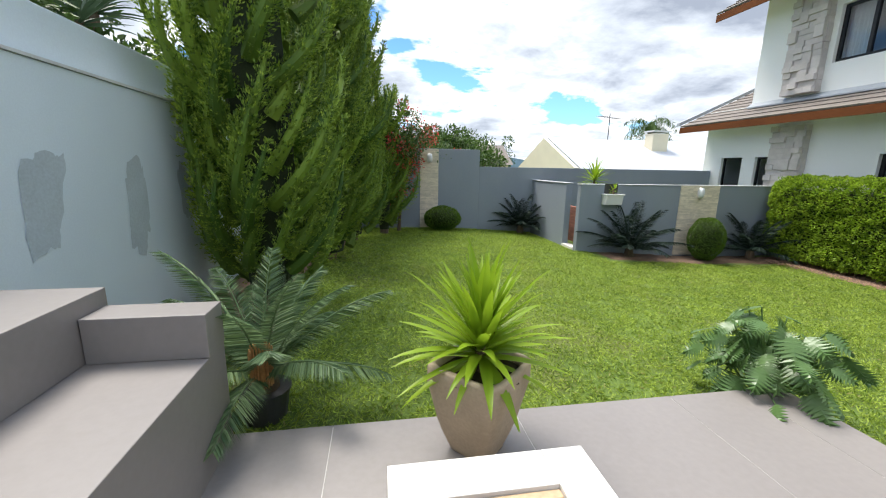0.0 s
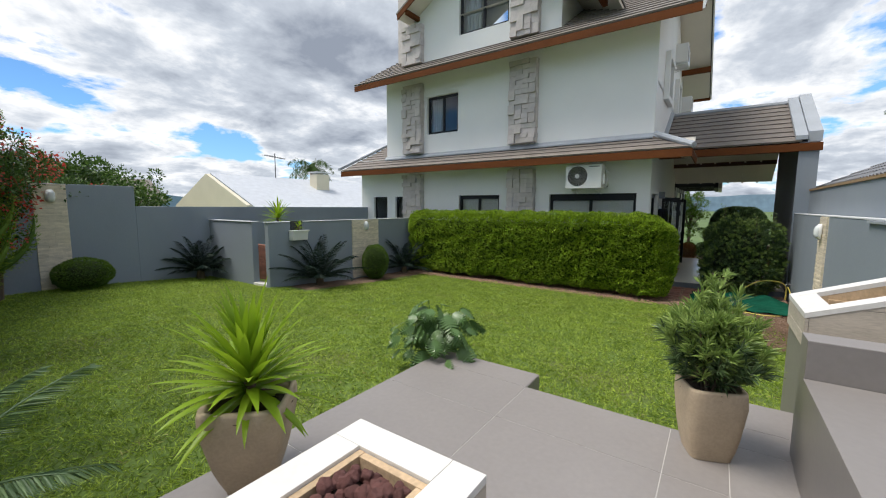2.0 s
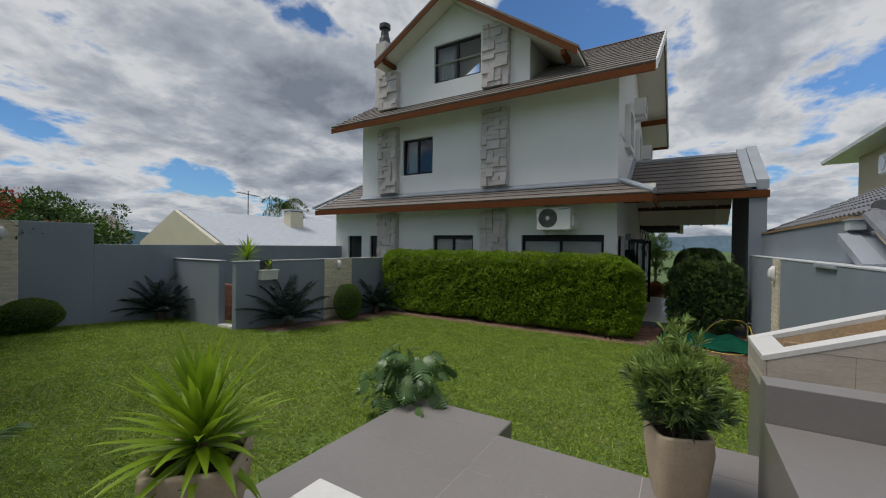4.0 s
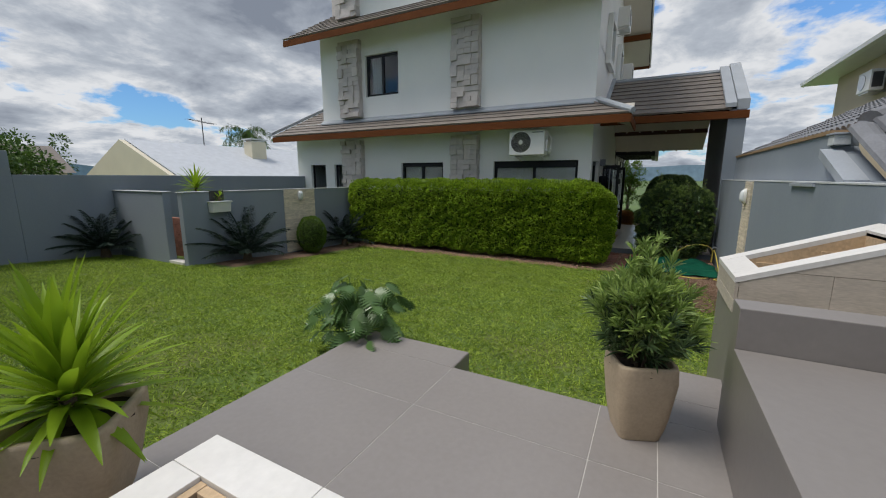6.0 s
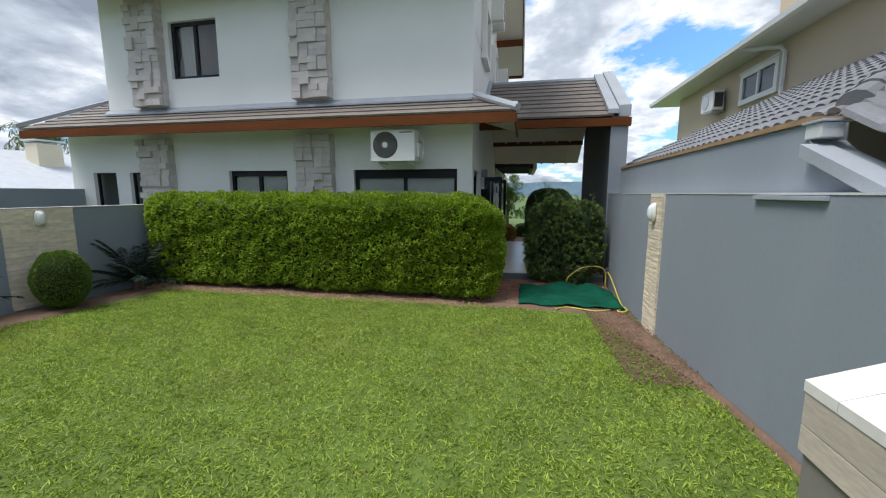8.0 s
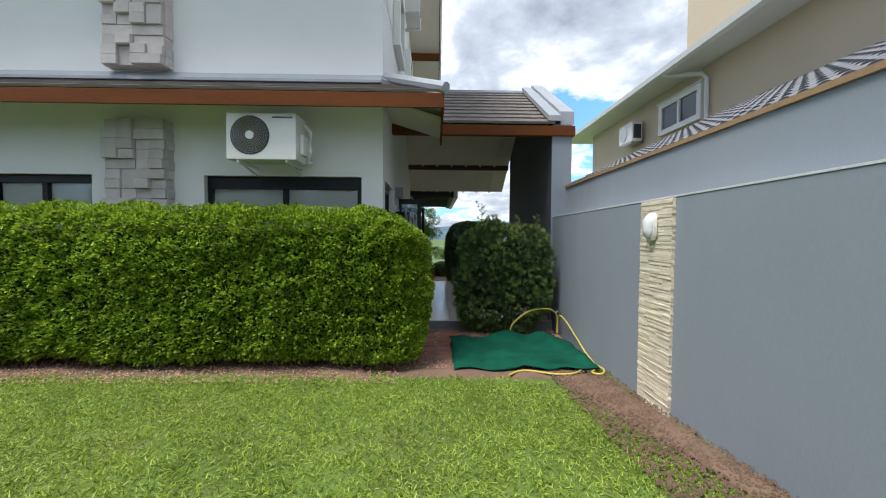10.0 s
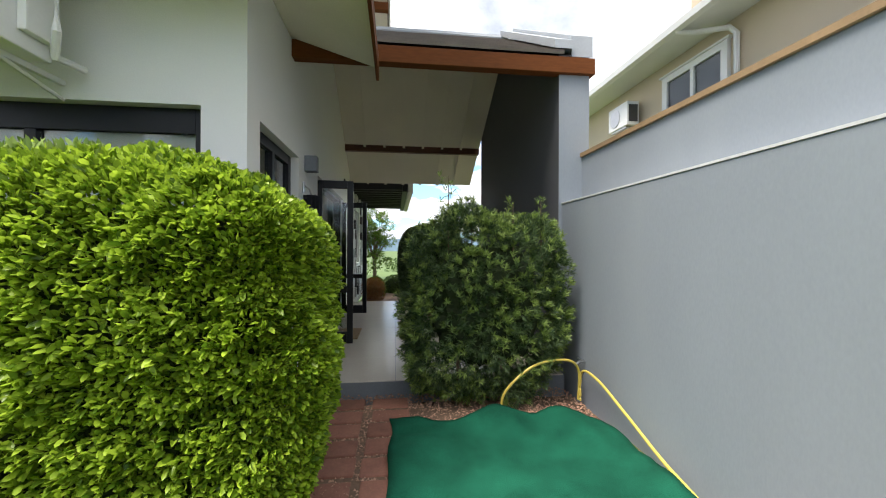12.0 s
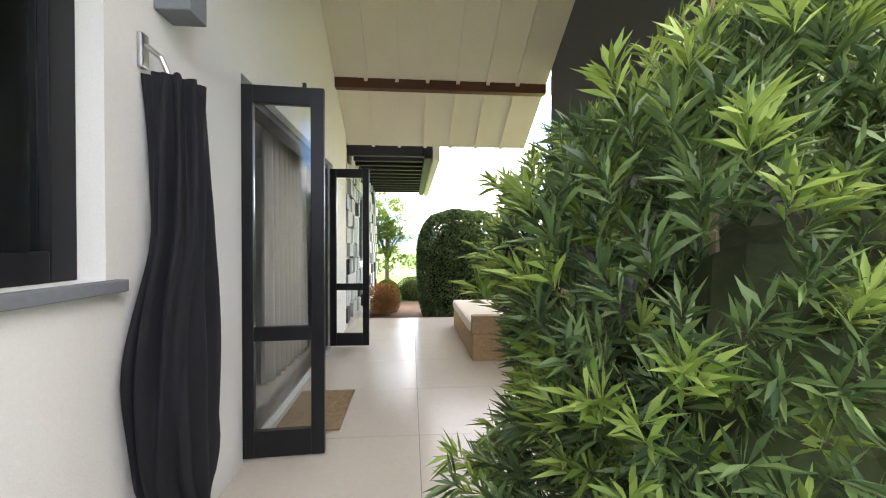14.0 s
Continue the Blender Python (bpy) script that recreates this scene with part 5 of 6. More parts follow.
def philodendron():
    c = thing("philodendron", "glossy philodendron with deeply cut leaves at the terrace edge", "plant")
    rnd = random.Random(9)
    x0, y0, z0 = 2.66, 2.13, 0.52
    for k in range(120):
        az, f = k * 2.39996 + rnd.uniform(-0.3, 0.3), k / 120
        lift = 0.15 + 1.25 * f + rnd.uniform(-0.25, 0.25)
        L = rnd.uniform(0.16, 0.40) * (1.12 - 0.15 * f)
        tip = Vector((x0 + L * math.cos(az) * math.cos(lift), y0 + L * math.sin(az) * math.cos(lift), z0 + 0.1 + L * math.sin(lift) * 1.45))
        mid = Vector((x0, y0, z0)).lerp(tip, 0.55) + Vector((0, 0, 0.05))
        lf = part("stalk", tube([(x0, y0, z0), mid, tip], 0.006, sides=5, r1=0.004), L_PHIL, c)
        bm = bmesh.new()
        out = Vector((math.cos(az), math.sin(az), -0.15 - 0.8 * rnd.random())).normalized()
        side = (Matrix.Rotation(rnd.uniform(-1.0, 1.0), 3, out) @ out.cross(Vector((0, 0, 1)))).normalized()
        up = side.cross(out)
        S = rnd.uniform(0.12, 0.20)
        spine = [bm.verts.new(tip + out * S * t + up * -0.10 * S * t * t) for t in np.linspace(0, 1, 9)]
        for sg in (-1, 1):
            edge = []
            for i, t in enumerate(np.linspace(0, 1, 17)):
                w = S * 0.52 * math.sin(math.pi * (0.12 + 0.86 * t)) ** 0.8
                w *= rnd.uniform(0.85, 1.1) if i % 2 == 0 else 0.30
                edge.append(bm.verts.new(tip + out * S * (t + 0.10 * (i % 2 == 0)) + side * sg * w + up * (-0.25 * S * t * t + 0.15 * w - 0.35 * w * w / S)))
            for i in range(8):
                a, b = spine[i], spine[i + 1]
                e = edge[2 * i:2 * i + 3]
                for tri in ((a, e[0], e[1]), (a, e[1], b), (b, e[1], e[2])):
                    try:
                        bm.faces.new(tri if sg > 0 else tri[::-1])
                    except ValueError:
                        pass
        part("leaf", bm, L_PHIL, lf, smooth=False)


philodendron()


def juniper(at, height, radius, seed, label, plumes=125):
    t = thing("juniper_tree", label, "tree", group="twisted junipers along the wall")
    rnd = random.Random(seed)
    x, y, z = at
    part("trunk", tube([(x, y, z - 0.1), (x + 0.05, y, z + height * 0.5), (x, y + 0.05, z + height * 0.93)], 0.11, sides=9, r1=0.03), BARK, t)

    def prof(f):
        return radius * (0.62 + 0.63 * f if f < 0.38 else 0.86 * (1 - (f - 0.38) / 0.62) ** 0.8 + 0.04)
    # dark inner column: shade in the gaps between plumes as colour
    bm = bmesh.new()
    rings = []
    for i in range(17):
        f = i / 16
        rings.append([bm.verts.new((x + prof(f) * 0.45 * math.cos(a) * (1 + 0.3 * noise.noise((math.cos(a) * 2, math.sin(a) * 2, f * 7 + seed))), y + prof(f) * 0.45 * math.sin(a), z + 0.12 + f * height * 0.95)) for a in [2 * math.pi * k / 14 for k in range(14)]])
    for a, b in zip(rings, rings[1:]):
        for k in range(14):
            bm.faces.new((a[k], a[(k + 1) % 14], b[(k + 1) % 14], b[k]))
    part("shaded_inner_crown", bm, CORE, t)
    # flame-shaped plumes, each of many short upswept sprays
    base, way, tb_, tw_ = [], [], [], []
    cores = bmesh.new()
    for k in range(plumes):
        f = (k + 0.5) / plumes
        az = k * 2.39996 + rnd.uniform(-0.25, 0.25)
        r0 = prof(f) * rnd.uniform(0.35, 0.62)
        L = rnd.uniform(0.75, 1.45) * (1.05 - 0.4 * f)
        flare = rnd.uniform(0.35, 1.5) * (0.9 if f < 0.8 else 0.5)
        p = np.array([x + r0 * math.cos(az), y + r0 * math.sin(az), z + 0.12 + f * height * 0.93])
        steps, line = 15, []
        for s in range(steps):
            u = s / steps
            a2 = az + 0.9 * u
            out, tan = np.array([math.cos(a2), math.sin(a2), 0]), np.array([-math.sin(a2), math.cos(a2), 0])
            d = unit(out * flare * (1 - u) ** 0.8 + np.array([0, 0, 0.55 + 0.9 * u]) + tan * 0.35)
            p = p + d * L / steps
            line.append(Vector(p))
            reach = 0.035 + 0.085 * math.sin(math.pi * min(1, 0.35 + 0.65 * u)) ** 0.8
            for j in range(7 if u < 0.75 else 5):
                r = unit(RNG.normal(size=3))
                sd = unit(np.cross(d, r))
                w = unit(d * 0.9 + sd * 1.0 + out * 0.15)
                m = 9
                q = np.linspace(0.1, 1, m)[:, None]
                b = p + sd * 0.05 * (1 - u) + w * reach * q + RNG.normal(size=(m, 3)) * 0.010
                v = w + d * 0.4 + RNG.normal(size=(m, 3)) * 0.35
                # outward and upper sprays get painted highlights on their ends
                if sd @ out > 0.1 or u > 0.75:
                    h_ = 5
                    base.append(b[:h_])
                    way.append(v[:h_])
                    tb_.append(b[h_:])
                    tw_.append(v[h_:])
                else:
                    base.append(b)
                    way.append(v)
        tube(line, 0.085, cores, 7, 0.012)
    part("plume", cores, L_CYP, t, "dense inner foliage")
    base, way = np.concatenate(base), np.concatenate(way)
    leaves("crown", base, way, RNG.uniform(0.03, 0.055, len(base)), 0.016, L_CYP, t, 0.25, 0, 0.5)
    tb_ = np.concatenate(tb_)
    leaves("highlight_tip", tb_, np.concatenate(tw_), RNG.uniform(0.025, 0.045, len(tb_)), 0.013, L_CYPT, t, 0.25, 0, 0.5)


juniper((-1.12, 4.75, 0.48), 5.6, 0.85, 1, "tall twisted dark green juniper against the pale wall")
juniper((-0.72, 6.95, 0.46), 5.7, 0.80, 2, "tall twisted dark green juniper in the row")
juniper((-0.45, 8.75, 0.45), 5.6, 0.72, 3, "slender twisted dark green juniper in the row")
juniper((0.25, 9.6, 0.42), 3.0, 0.40, 4, "small young juniper at the end of the row", 40)


def leafy_tree(name, at, height, radius, clumps, label, material=L_TREE, leaf=0.10, per=130, flowers=0, squash=0.8, trunk=0.09):
    t = thing(name, label, "tree" if "tree" in name else "bush")
    rnd = random.Random(int(abs(at[0] * 31 + at[1] * 17)))
    x, y, z = at
    part("trunk", tube([(x, y, z), (x + 0.1, y, z + height * 0.4), (x, y, z + height * 0.75)], trunk, sides=7, r1=trunk * 0.4), BARK, t)
    base, way, fb, fw = [], [], [], []
    for k in range(clumps):
        d = unit(np.array([rnd.gauss(0, 1), rnd.gauss(0, 1), rnd.gauss(0, 0.8)]))
        c = np.array([x, y, z + height * 0.68]) + d * radius * rnd.uniform(0.35, 1.0) * np.array([1, 1, squash])
        if k < 7:
            part("limb", tube([(x, y, z + height * 0.4), tuple((np.array([x, y, z + height * 0.5]) + c) / 2), tuple(c)], trunk * 0.4, sides=5, r1=0.01), BARK, t)
        r = radius * rnd.uniform(0.18, 0.34)
        q = sphere_dirs(per)
        base.append(c + q * r * RNG.uniform(0.5, 1.1, (per, 1)))
        way.append(q + RNG.normal(size=q.shape) * 0.5)
        if rnd.random() < flowers:
            q = sphere_dirs(60)
            fb.append(c + unit(d) * 0.1 + q * r * RNG.uniform(0.6, 1.15, (60, 1)))
            fw.append(q + RNG.normal(size=q.shape) * 0.4)
    b = np.concatenate(base)
    leaves("crown", b, np.concatenate(way), RNG.uniform(0.7, 1.2, len(b)) * leaf, leaf * 0.5, material, t, 0.2)
    if fb:
        b = np.concatenate(fb)
        leaves("blossom", b, np.concatenate(fw), 0.06, 0.045, L_RED, t, 0.2, label="red-orange blossoms")
    return t


leafy_tree("flowering_bush", (0.62, 10.0, 0.4), 3.0, 0.75, 56, "climbing bush with red-orange blossoms in the back corner", leaf=0.07, per=170, flowers=0.42, squash=1.9, trunk=0.05)
leafy_tree("flowering_bush", (1.6, 11.4, 0.0), 3.2, 0.9, 34, "bush with a few orange blossoms behind the wall", leaf=0.08, per=150, flowers=0.12, squash=0.7, trunk=0.05)
for px, py, h, r, n in ((0.2, 13.0, 4.2, 1.3, 36), (3.2, 12.8, 3.6, 0.9, 26), (2.6, 14.5, 4.4, 1.1, 30), (4.0, 16.5, 4.0, 1.3, 30), (7.5, 36, 5.0, 2.4, 34), (11.5, 40, 5.2, 2.6, 34), (-2, 19, 5.2, 2.2, 40), (4, 30, 4.6, 2.6, 34)):
    leafy_tree("garden_tree", (px, py, -0.3), h, r, n, "green leafy tree beyond the garden wall", leaf=0.13 if py < 20 else 0.26, per=110)
for py in (1.2, 2.4, 3.8, 5.2, 6.6, 8.2):
    leafy_tree("wall_bush", (-3.0 - 0.2 * math.sin(py * 3), py, 0.2), 3.9 + 0.25 * math.sin(py * 5), 0.8, 26, "green shrub growing above the pale wall", leaf=0.10, per=120, squash=0.9)


def aloe(at, n, length):
    a = thing("aloe", "grey-green spiky aloe growing over the wall", "aloe", group="aloes above the wall")
    rnd = random.Random(int(at[1] * 100))
    for k in range(n):
        bm = bmesh.new()
        strap(bm, at, k * 2.4, 0.1 + 1.2 * k / n, length * rnd.uniform(0.8, 1.1), 0.05, 1.1 * rnd.random(), 5, 0.3)
        part("leaf", bm, L_ALOE, a)
    part("stem", tube([(at[0], at[1], 0.1), (at[0], at[1], at[2] + 0.05)], 0.05), BARK, a)


for i, (ay, az) in enumerate(((3.3, 3.35), (3.9, 3.5), (4.4, 3.2), (4.9, 3.45), (2.7, 3.4))):
    aloe((-2.5 - 0.15 * (i % 2), ay, az), 26, 0.55)

yucca((5.35, 9.1), 1.72, 46, 0.52, 0.05, "yucca_plant", "green yucca behind the low wall", 0.95)
part("stem", tube([(5.35, 9.1, 0.2), (5.35, 9.1, 1.65)], 0.05, sides=8), BARK, bpy.data.objects["yucca_plant.001"])

bs = thing("brick_stack", "stacked reddish bricks behind the garden opening", "brick stack")
for k in range(12):
    for j in range(9):
        part("brick", box(5.0, 5.12, 8.15 + j * 0.245 + 0.06 * (k % 2), 8.385 + j * 0.245 + 0.06 * (k % 2), 0.2 + k * 0.075, 0.27 + k * 0.075, 0.004), PAVER, bs)

# hanging trough with a small succulent
tr = thing("wall_planter", "white hanging trough on the low wall", "planter")
part("trough", prism([(7.70, 1.50), (7.89, 1.50), (7.89, 1.30), (7.74, 1.30)], "x", 4.86, 5.24), PLASTIC, tr)
part("rim", box(4.84, 5.26, 7.68, 7.895, 1.501, 1.525, 0.006), PLASTIC, tr)
part("hanger", box(4.9, 5.2, 7.876, 7.897, 1.526, 1.735, 0.003), DARKPL, tr)
yucca((5.05, 7.79), 1.53, 22, 0.16, 0.03, "succulent", "small green succulent in the hanging trough", 0.9)


# ---- ledgestone panels and bulkhead lamps ----
def ledge_panel(name, axis, at, face, u0, u1, z0, z1, label, rh, seed):
    p = thing(name, label, "stone panel", kind="structure")
    rnd = random.Random(seed)
    a, b = sorted((at + face * 0.001, at + face * 0.018))
    part("backing", box(a, b, u0, u1, z0, z1) if axis == "x" else box(u0, u1, a, b, z0, z1), LEDGE, p)
    z = z0
    while z < z1 - 0.01:
        h = min(rh * rnd.uniform(0.6, 1.4), z1 - z)
        u = u0 + rnd.uniform(-0.008, 0.005)
        while u < u1 - 0.02:
            w = min(rnd.uniform(0.12, 0.42), u1 - u + rnd.uniform(-0.006, 0.006))
            if u1 - (u + w) < 0.06:
                w = u1 - u + rnd.uniform(-0.008, 0.004)
            d = rnd.uniform(0.022, 0.030)
            a, b = sorted((at, at + face * d))
            bm = box(a, b, u, u + w - 0.002, z, z + h - 0.0006) if axis == "x" else box(u, u + w - 0.002, a, b, z, z + h - 0.0006)
            t = rnd.uniform(-0.002, 0.002)
            for v in bm.verts:
                v.co.z += t * ((v.co.y if axis == "x" else v.co.x) - u) / w + rnd.uniform(-0.001, 0.001)
            part("stone", bm, LEDGE, p)
            u += w
        z += h


def bulkhead(at, ang, label):
    b = thing("wall_lamp", label, "wall lamp", at=at, turn=ang)
    bm = bmesh.new()

    def oval(sx, sz, y0, y1, dome):
        bm = bmesh.new()
        rings = []
        for k in range(6):
            f = k / 5
            s = math.sqrt(max(0.02, 1 - (f * dome) ** 2))
            rings.append([bm.verts.new((sx * s * abs(math.cos(a)) ** 0.7 * (1 if math.cos(a) > 0 else -1), y0 + (y1 - y0) * f, sz * s * abs(math.sin(a)) ** 0.8 * (1 if math.sin(a) > 0 else -1))) for a in [2 * math.pi * i / 28 for i in range(28)]])
        for a, c in zip(rings, rings[1:]):
            for i in range(28):
                bm.faces.new((a[i], a[(i + 1) % 28], c[(i + 1) % 28], c[i]))
        bm.faces.new(rings[-1])
        bm.faces.new(rings[0][::-1])
        bmesh.ops.recalc_face_normals(bm, faces=bm.faces)
        return bm
    bm.free()
    part("base", oval(0.075, 0.125, 0, 0.035, 0.25), PLASTIC, b, smooth=True)
    part("diffuser", oval(0.06, 0.105, 0.034, 0.085, 0.93), OPAL, b, "milky glass cover", smooth=True)


ledge_panel("wall_panel_south", "y", -1.46, 1, 7.70, 8.20, 0.09, 1.955, "panel of stacked cream ledgestone on the boundary wall", 0.0145, 1)
ledge_panel("wall_panel_low", "y", 7.898, -1, 6.74, 7.72, 0.15, 1.72, "panel of stacked pale ledgestone on the low wall", 0.034, 2)
ledge_panel("wall_panel_north", "y", 10.548, -1, 1.22, 1.70, 0.35, 2.48, "panel of stacked pale ledgestone on the back wall", 0.04, 3)
bulkhead((7.97, -1.425, 1.72), 0, "white oval bulkhead lamp on the stone panel")
bulkhead((7.22, 7.862, 1.55), 180, "white oval bulkhead lamp on the low wall panel")
bulkhead((1.46, 10.51, 2.25), 180, "white oval bulkhead lamp on the back wall panel")
lm = thing("wall_lamp", "small grey box lamp beside the porch door", "wall lamp")
part("body", box(11.56, 11.68, HY - 0.13, HY - 0.001, 2.33, 2.50, 0.006), RISER, lm)
vp = thing("metal_flashing", "thin metal flashing on the boundary wall", "flashing", kind="structure")
part("sheet", box(5.02, 5.75, -1.459, -1.43, 1.925, 1.955, 0.003), FLASH, vp)


# ---- air conditioners ----
def air_conditioner(at, turn, s, label):
    a = thing("air_conditioner", label, "air conditioner", at=at, turn=turn)
    w, d, h = 0.84 * s, 0.34 * s, 0.56 * s
    part("casing", box(0, d, -w, 0, 0, h, 0.012), PLASTIC, a)
    fy, fz, fr = -w * 0.34, h * 0.52, h * 0.42
    part("fan_recess", tube([(-0.004, fy, fz), (0.006, fy, fz)], fr, sides=36), DARKPL, a)
    bm = bmesh.new()
    for k in range(9):
        r = fr * (0.22 + 0.085 * k)
        tube([(-0.012, fy + r * math.cos(q), fz + r * math.sin(q)) for q in [2 * math.pi * i / 36 for i in range(37)]], 0.0028, bm, 4)
    for k in range(28):
        q = 2 * math.pi * k / 28
        tube([(-0.012, fy + fr * 0.2 * math.cos(q), fz + fr * 0.2 * math.sin(q)), (-0.012, fy + fr * math.cos(q + 0.5), fz + fr * math.sin(q + 0.5))], 0.0022, bm, 4)
    part("fan_grille", bm, STEEL, a)
    part("hub", tube([(-0.02, fy, fz), (-0.006, fy, fz)], fr * 0.21, sides=20), PLASTIC, a)
    part("logo", box(-0.003, 0.001, -w * 0.95, -w * 0.66, h * 0.89, h * 0.925), LOGO, a)
    part("valve_cover", box(d * 0.35, d * 0.95, -w - 0.05 * s, -w - 0.001, h * 0.15, h * 0.6, 0.012), PLASTIC, a)
    part("pipe", tube([(d * 0.7, -w - 0.03, h * 0.85), (d * 0.7, -w - 0.10, h * 0.7), (d * 0.7, -w - 0.10, h * 0.25), (d * 0.9, -w - 0.04, h * 0.05), (d + 0.2, -w - 0.02, h * 0.1)], 0.022 * s), PLASTIC, a)
    for k in (0.15, 0.85):
        part("bracket", box(0.02, d + 0.24, -w * k - 0.015, -w * k + 0.015, -0.035, -0.001, 0.004), PLASTIC, a)
        part("bracket_strut", tube([(d * 0.4, -w * k, -0.03), (d + 0.24, -w * k, -0.12)], 0.012, sides=6), PLASTIC, a)


air_conditioner((9.33, 3.05, 2.54), 0, 1.0, "white outdoor air conditioner on brackets on the facade")
air_conditioner((12.3, 0.85, 6.0), 90, 0.85, "white outdoor air conditioner on the upper side wall")
air_conditioner((14.9, 0.85, 5.2), 90, 0.85, "white outdoor air conditioner on the upper side wall")

# ---- hanging black fabric ----
def hanging_cloth():
    c = thing("hanging_hammock", "black fabric hammock bundled on a wall hook", "hammock")
    bm = bmesh.new()
    rings = []
    for i in range(27):
        f = i / 26
        z = 2.06 - 1.58 * f
        w = 0.080 + 0.060 * f + 0.05 * math.sin(math.pi * min(1, max(0, (f - 0.35) / 0.65))) if f < 0.84 else 0.165 * math.sqrt(1 - ((f - 0.84) / 0.16) ** 2 * 0.93)
        cx = 11.56 + 0.03 * f + 0.015 * math.sin(f * 7)
        ring = []
        for k in range(72):
            a = 2 * math.pi * k / 72
            fold = 1 + 0.16 * math.sin(a * 12 + f * 2.5) + 0.16 * math.sin(a * 9 - f * 4) * (1 - 0.5 * f) + 0.14 * noise.noise((k * 0.375, f * 4, 0))
            ring.append(bm.verts.new((cx + 1.2 * w * fold * math.cos(a), HY - 0.085 + 0.075 * fold * math.sin(a), z)))
        rings.append(ring)
    for a, b in zip(rings, rings[1:]):
        for k in range(72):
            bm.faces.new((a[k], a[(k + 1) % 72], b[(k + 1) % 72], b[k]))
    bm.faces.new(rings[0])
    bm.faces.new(rings[-1][::-1])
    bmesh.ops.recalc_face_normals(bm, faces=bm.faces)
    part("fabric", bm, CLOTH, c, smooth=True)
    part("hook_plate", box(11.47, 11.51, HY - 0.02, HY - 0.001, 2.08, 2.2, 0.006), STEEL, c)
    part("hook", tube([(11.49, HY - 0.02, 2.16), (11.49, HY - 0.07, 2.12), (11.50, HY - 0.09, 2.06), (11.53, HY - 0.09, 2.03)], 0.009), STEEL, c)


hanging_cloth()


# ---- turf mat, hose, tap ----
def turf_mat():
    bm = bmesh.new()
    nx, ny = 34, 30
    grid = []
    for i in range(nx):
        row = []
        for j in range(ny):
            u, v = i / (nx - 1), j / (ny - 1)
            y = 0.30 - 1.66 * v + 0.06 * noise.noise((u * 3, 0, 2))
            x = 8.86 + 0.10 * noise.noise((v * 5, 1, 0)) + (1.45 - 0.25 * noise.noise((v * 4, 7, 0)) - 0.25 * v) * u
            e = min(u, 1 - u, v, 1 - v)
            z = lawn_z(x, y) + 0.048 + 0.05 * max(0, noise.noise((x * 2.6, y * 2.6, 4))) + max(0, u - 0.55) * (0.20 * math.exp(-((v - 0.52) / 0.13) ** 2) + 0.26 * math.exp(-((v - 0.80) / 0.12) ** 2)) + 0.015 * noise.noise((x * 9, y * 9, 1))
            row.append(bm.verts.new((x, y, max(z, lawn_z(x, y) + 0.03))))
        grid.append(row)
    for i in range(nx - 1):
        for j in range(ny - 1):
            bm.faces.new((grid[i][j], grid[i][j + 1], grid[i + 1][j + 1], grid[i + 1][j]))
    bmesh.ops.recalc_face_normals(bm, faces=bm.faces)
    t = part("turf_mat", bm, TURF, smooth=True)
    s = t.modifiers.new("thick", "SOLIDIFY")
    s.thickness = 0.012
    s.offset = 1
    tagged(t, "rumpled dark green artificial turf mat on the dirt", "turf mat")


turf_mat()


def smooth_path(pts, n=10):
    out = []
    P = [Vector(p) for p in pts]
    for i in range(len(P) - 1):
        a, b, c, d = P[max(i - 1, 0)], P[i], P[i + 1], P[min(i + 2, len(P) - 1)]
        for k in range(n):
            t = k / n
            out.append(0.5 * ((2 * b) + (c - a) * t + (2 * a - 5 * b + 4 * c - d) * t * t + (3 * b - a - 3 * c + d) * t ** 3))
    return out + [P[-1]]


hs = thing("garden_hose", "yellow garden hose looping from the wall tap", "hose")
part("hose_loop", tube(smooth_path([(10.36, -0.62, 0.14), (10.33, -0.66, 0.32), (10.36, -0.9, 0.50), (10.42, -1.2, 0.53), (10.5, -1.37, 0.42), (10.52, -1.38, 0.14)]), 0.011, sides=7), HOSE, hs)
part("hose_run", tube(smooth_path([(10.5, -1.39, 0.14), (10.47, -1.39, 0.40), (10.2, -1.39, 0.42), (9.8, -1.395, 0.30), (9.4, -1.39, 0.18), (9.0, -1.36, 0.125), (8.8, -1.25, 0.118), (8.72, -1.32, 0.13), (8.9, -1.41, 0.125), (9.1, -1.3, 0.13), (8.82, -1.1, 0.118), (8.74, -0.85, 0.118), (8.86, -0.5, 0.118), (8.72, -0.3, 0.118)]), 0.011, sides=7), HOSE, hs)
tp = thing("garden_tap", "chrome garden tap on the grey wall", "tap")
part("pipe", tube([(10.55, -1.459, 0.47), (10.55, -1.40, 0.47), (10.55, -1.36, 0.44)], 0.012), STEEL, tp)
part("valve_handle", box(10.515, 10.585, -1.42, -1.40, 0.488, 0.50, 0.004), STEEL, tp)

# ---- brick pavers and gravel ----
pv = thing("paver_path", "red brick pavers set in gravel before the step", "path", kind="structure")
rp = random.Random(3)
for i in range(6):
    for j in range(3):
        x, y = 9.42 + i * 0.25 + rp.uniform(-0.01, 0.01), 0.30 + j * 0.36 + rp.uniform(-0.015, 0.015)
        z = lawn_z(x, y)
        part("brick", box(x - 0.105, x + 0.105, y - 0.155, y + 0.155, z - 0.03, z + 0.040 + rp.uniform(-0.006, 0.008), 0.012), PAVER, pv)


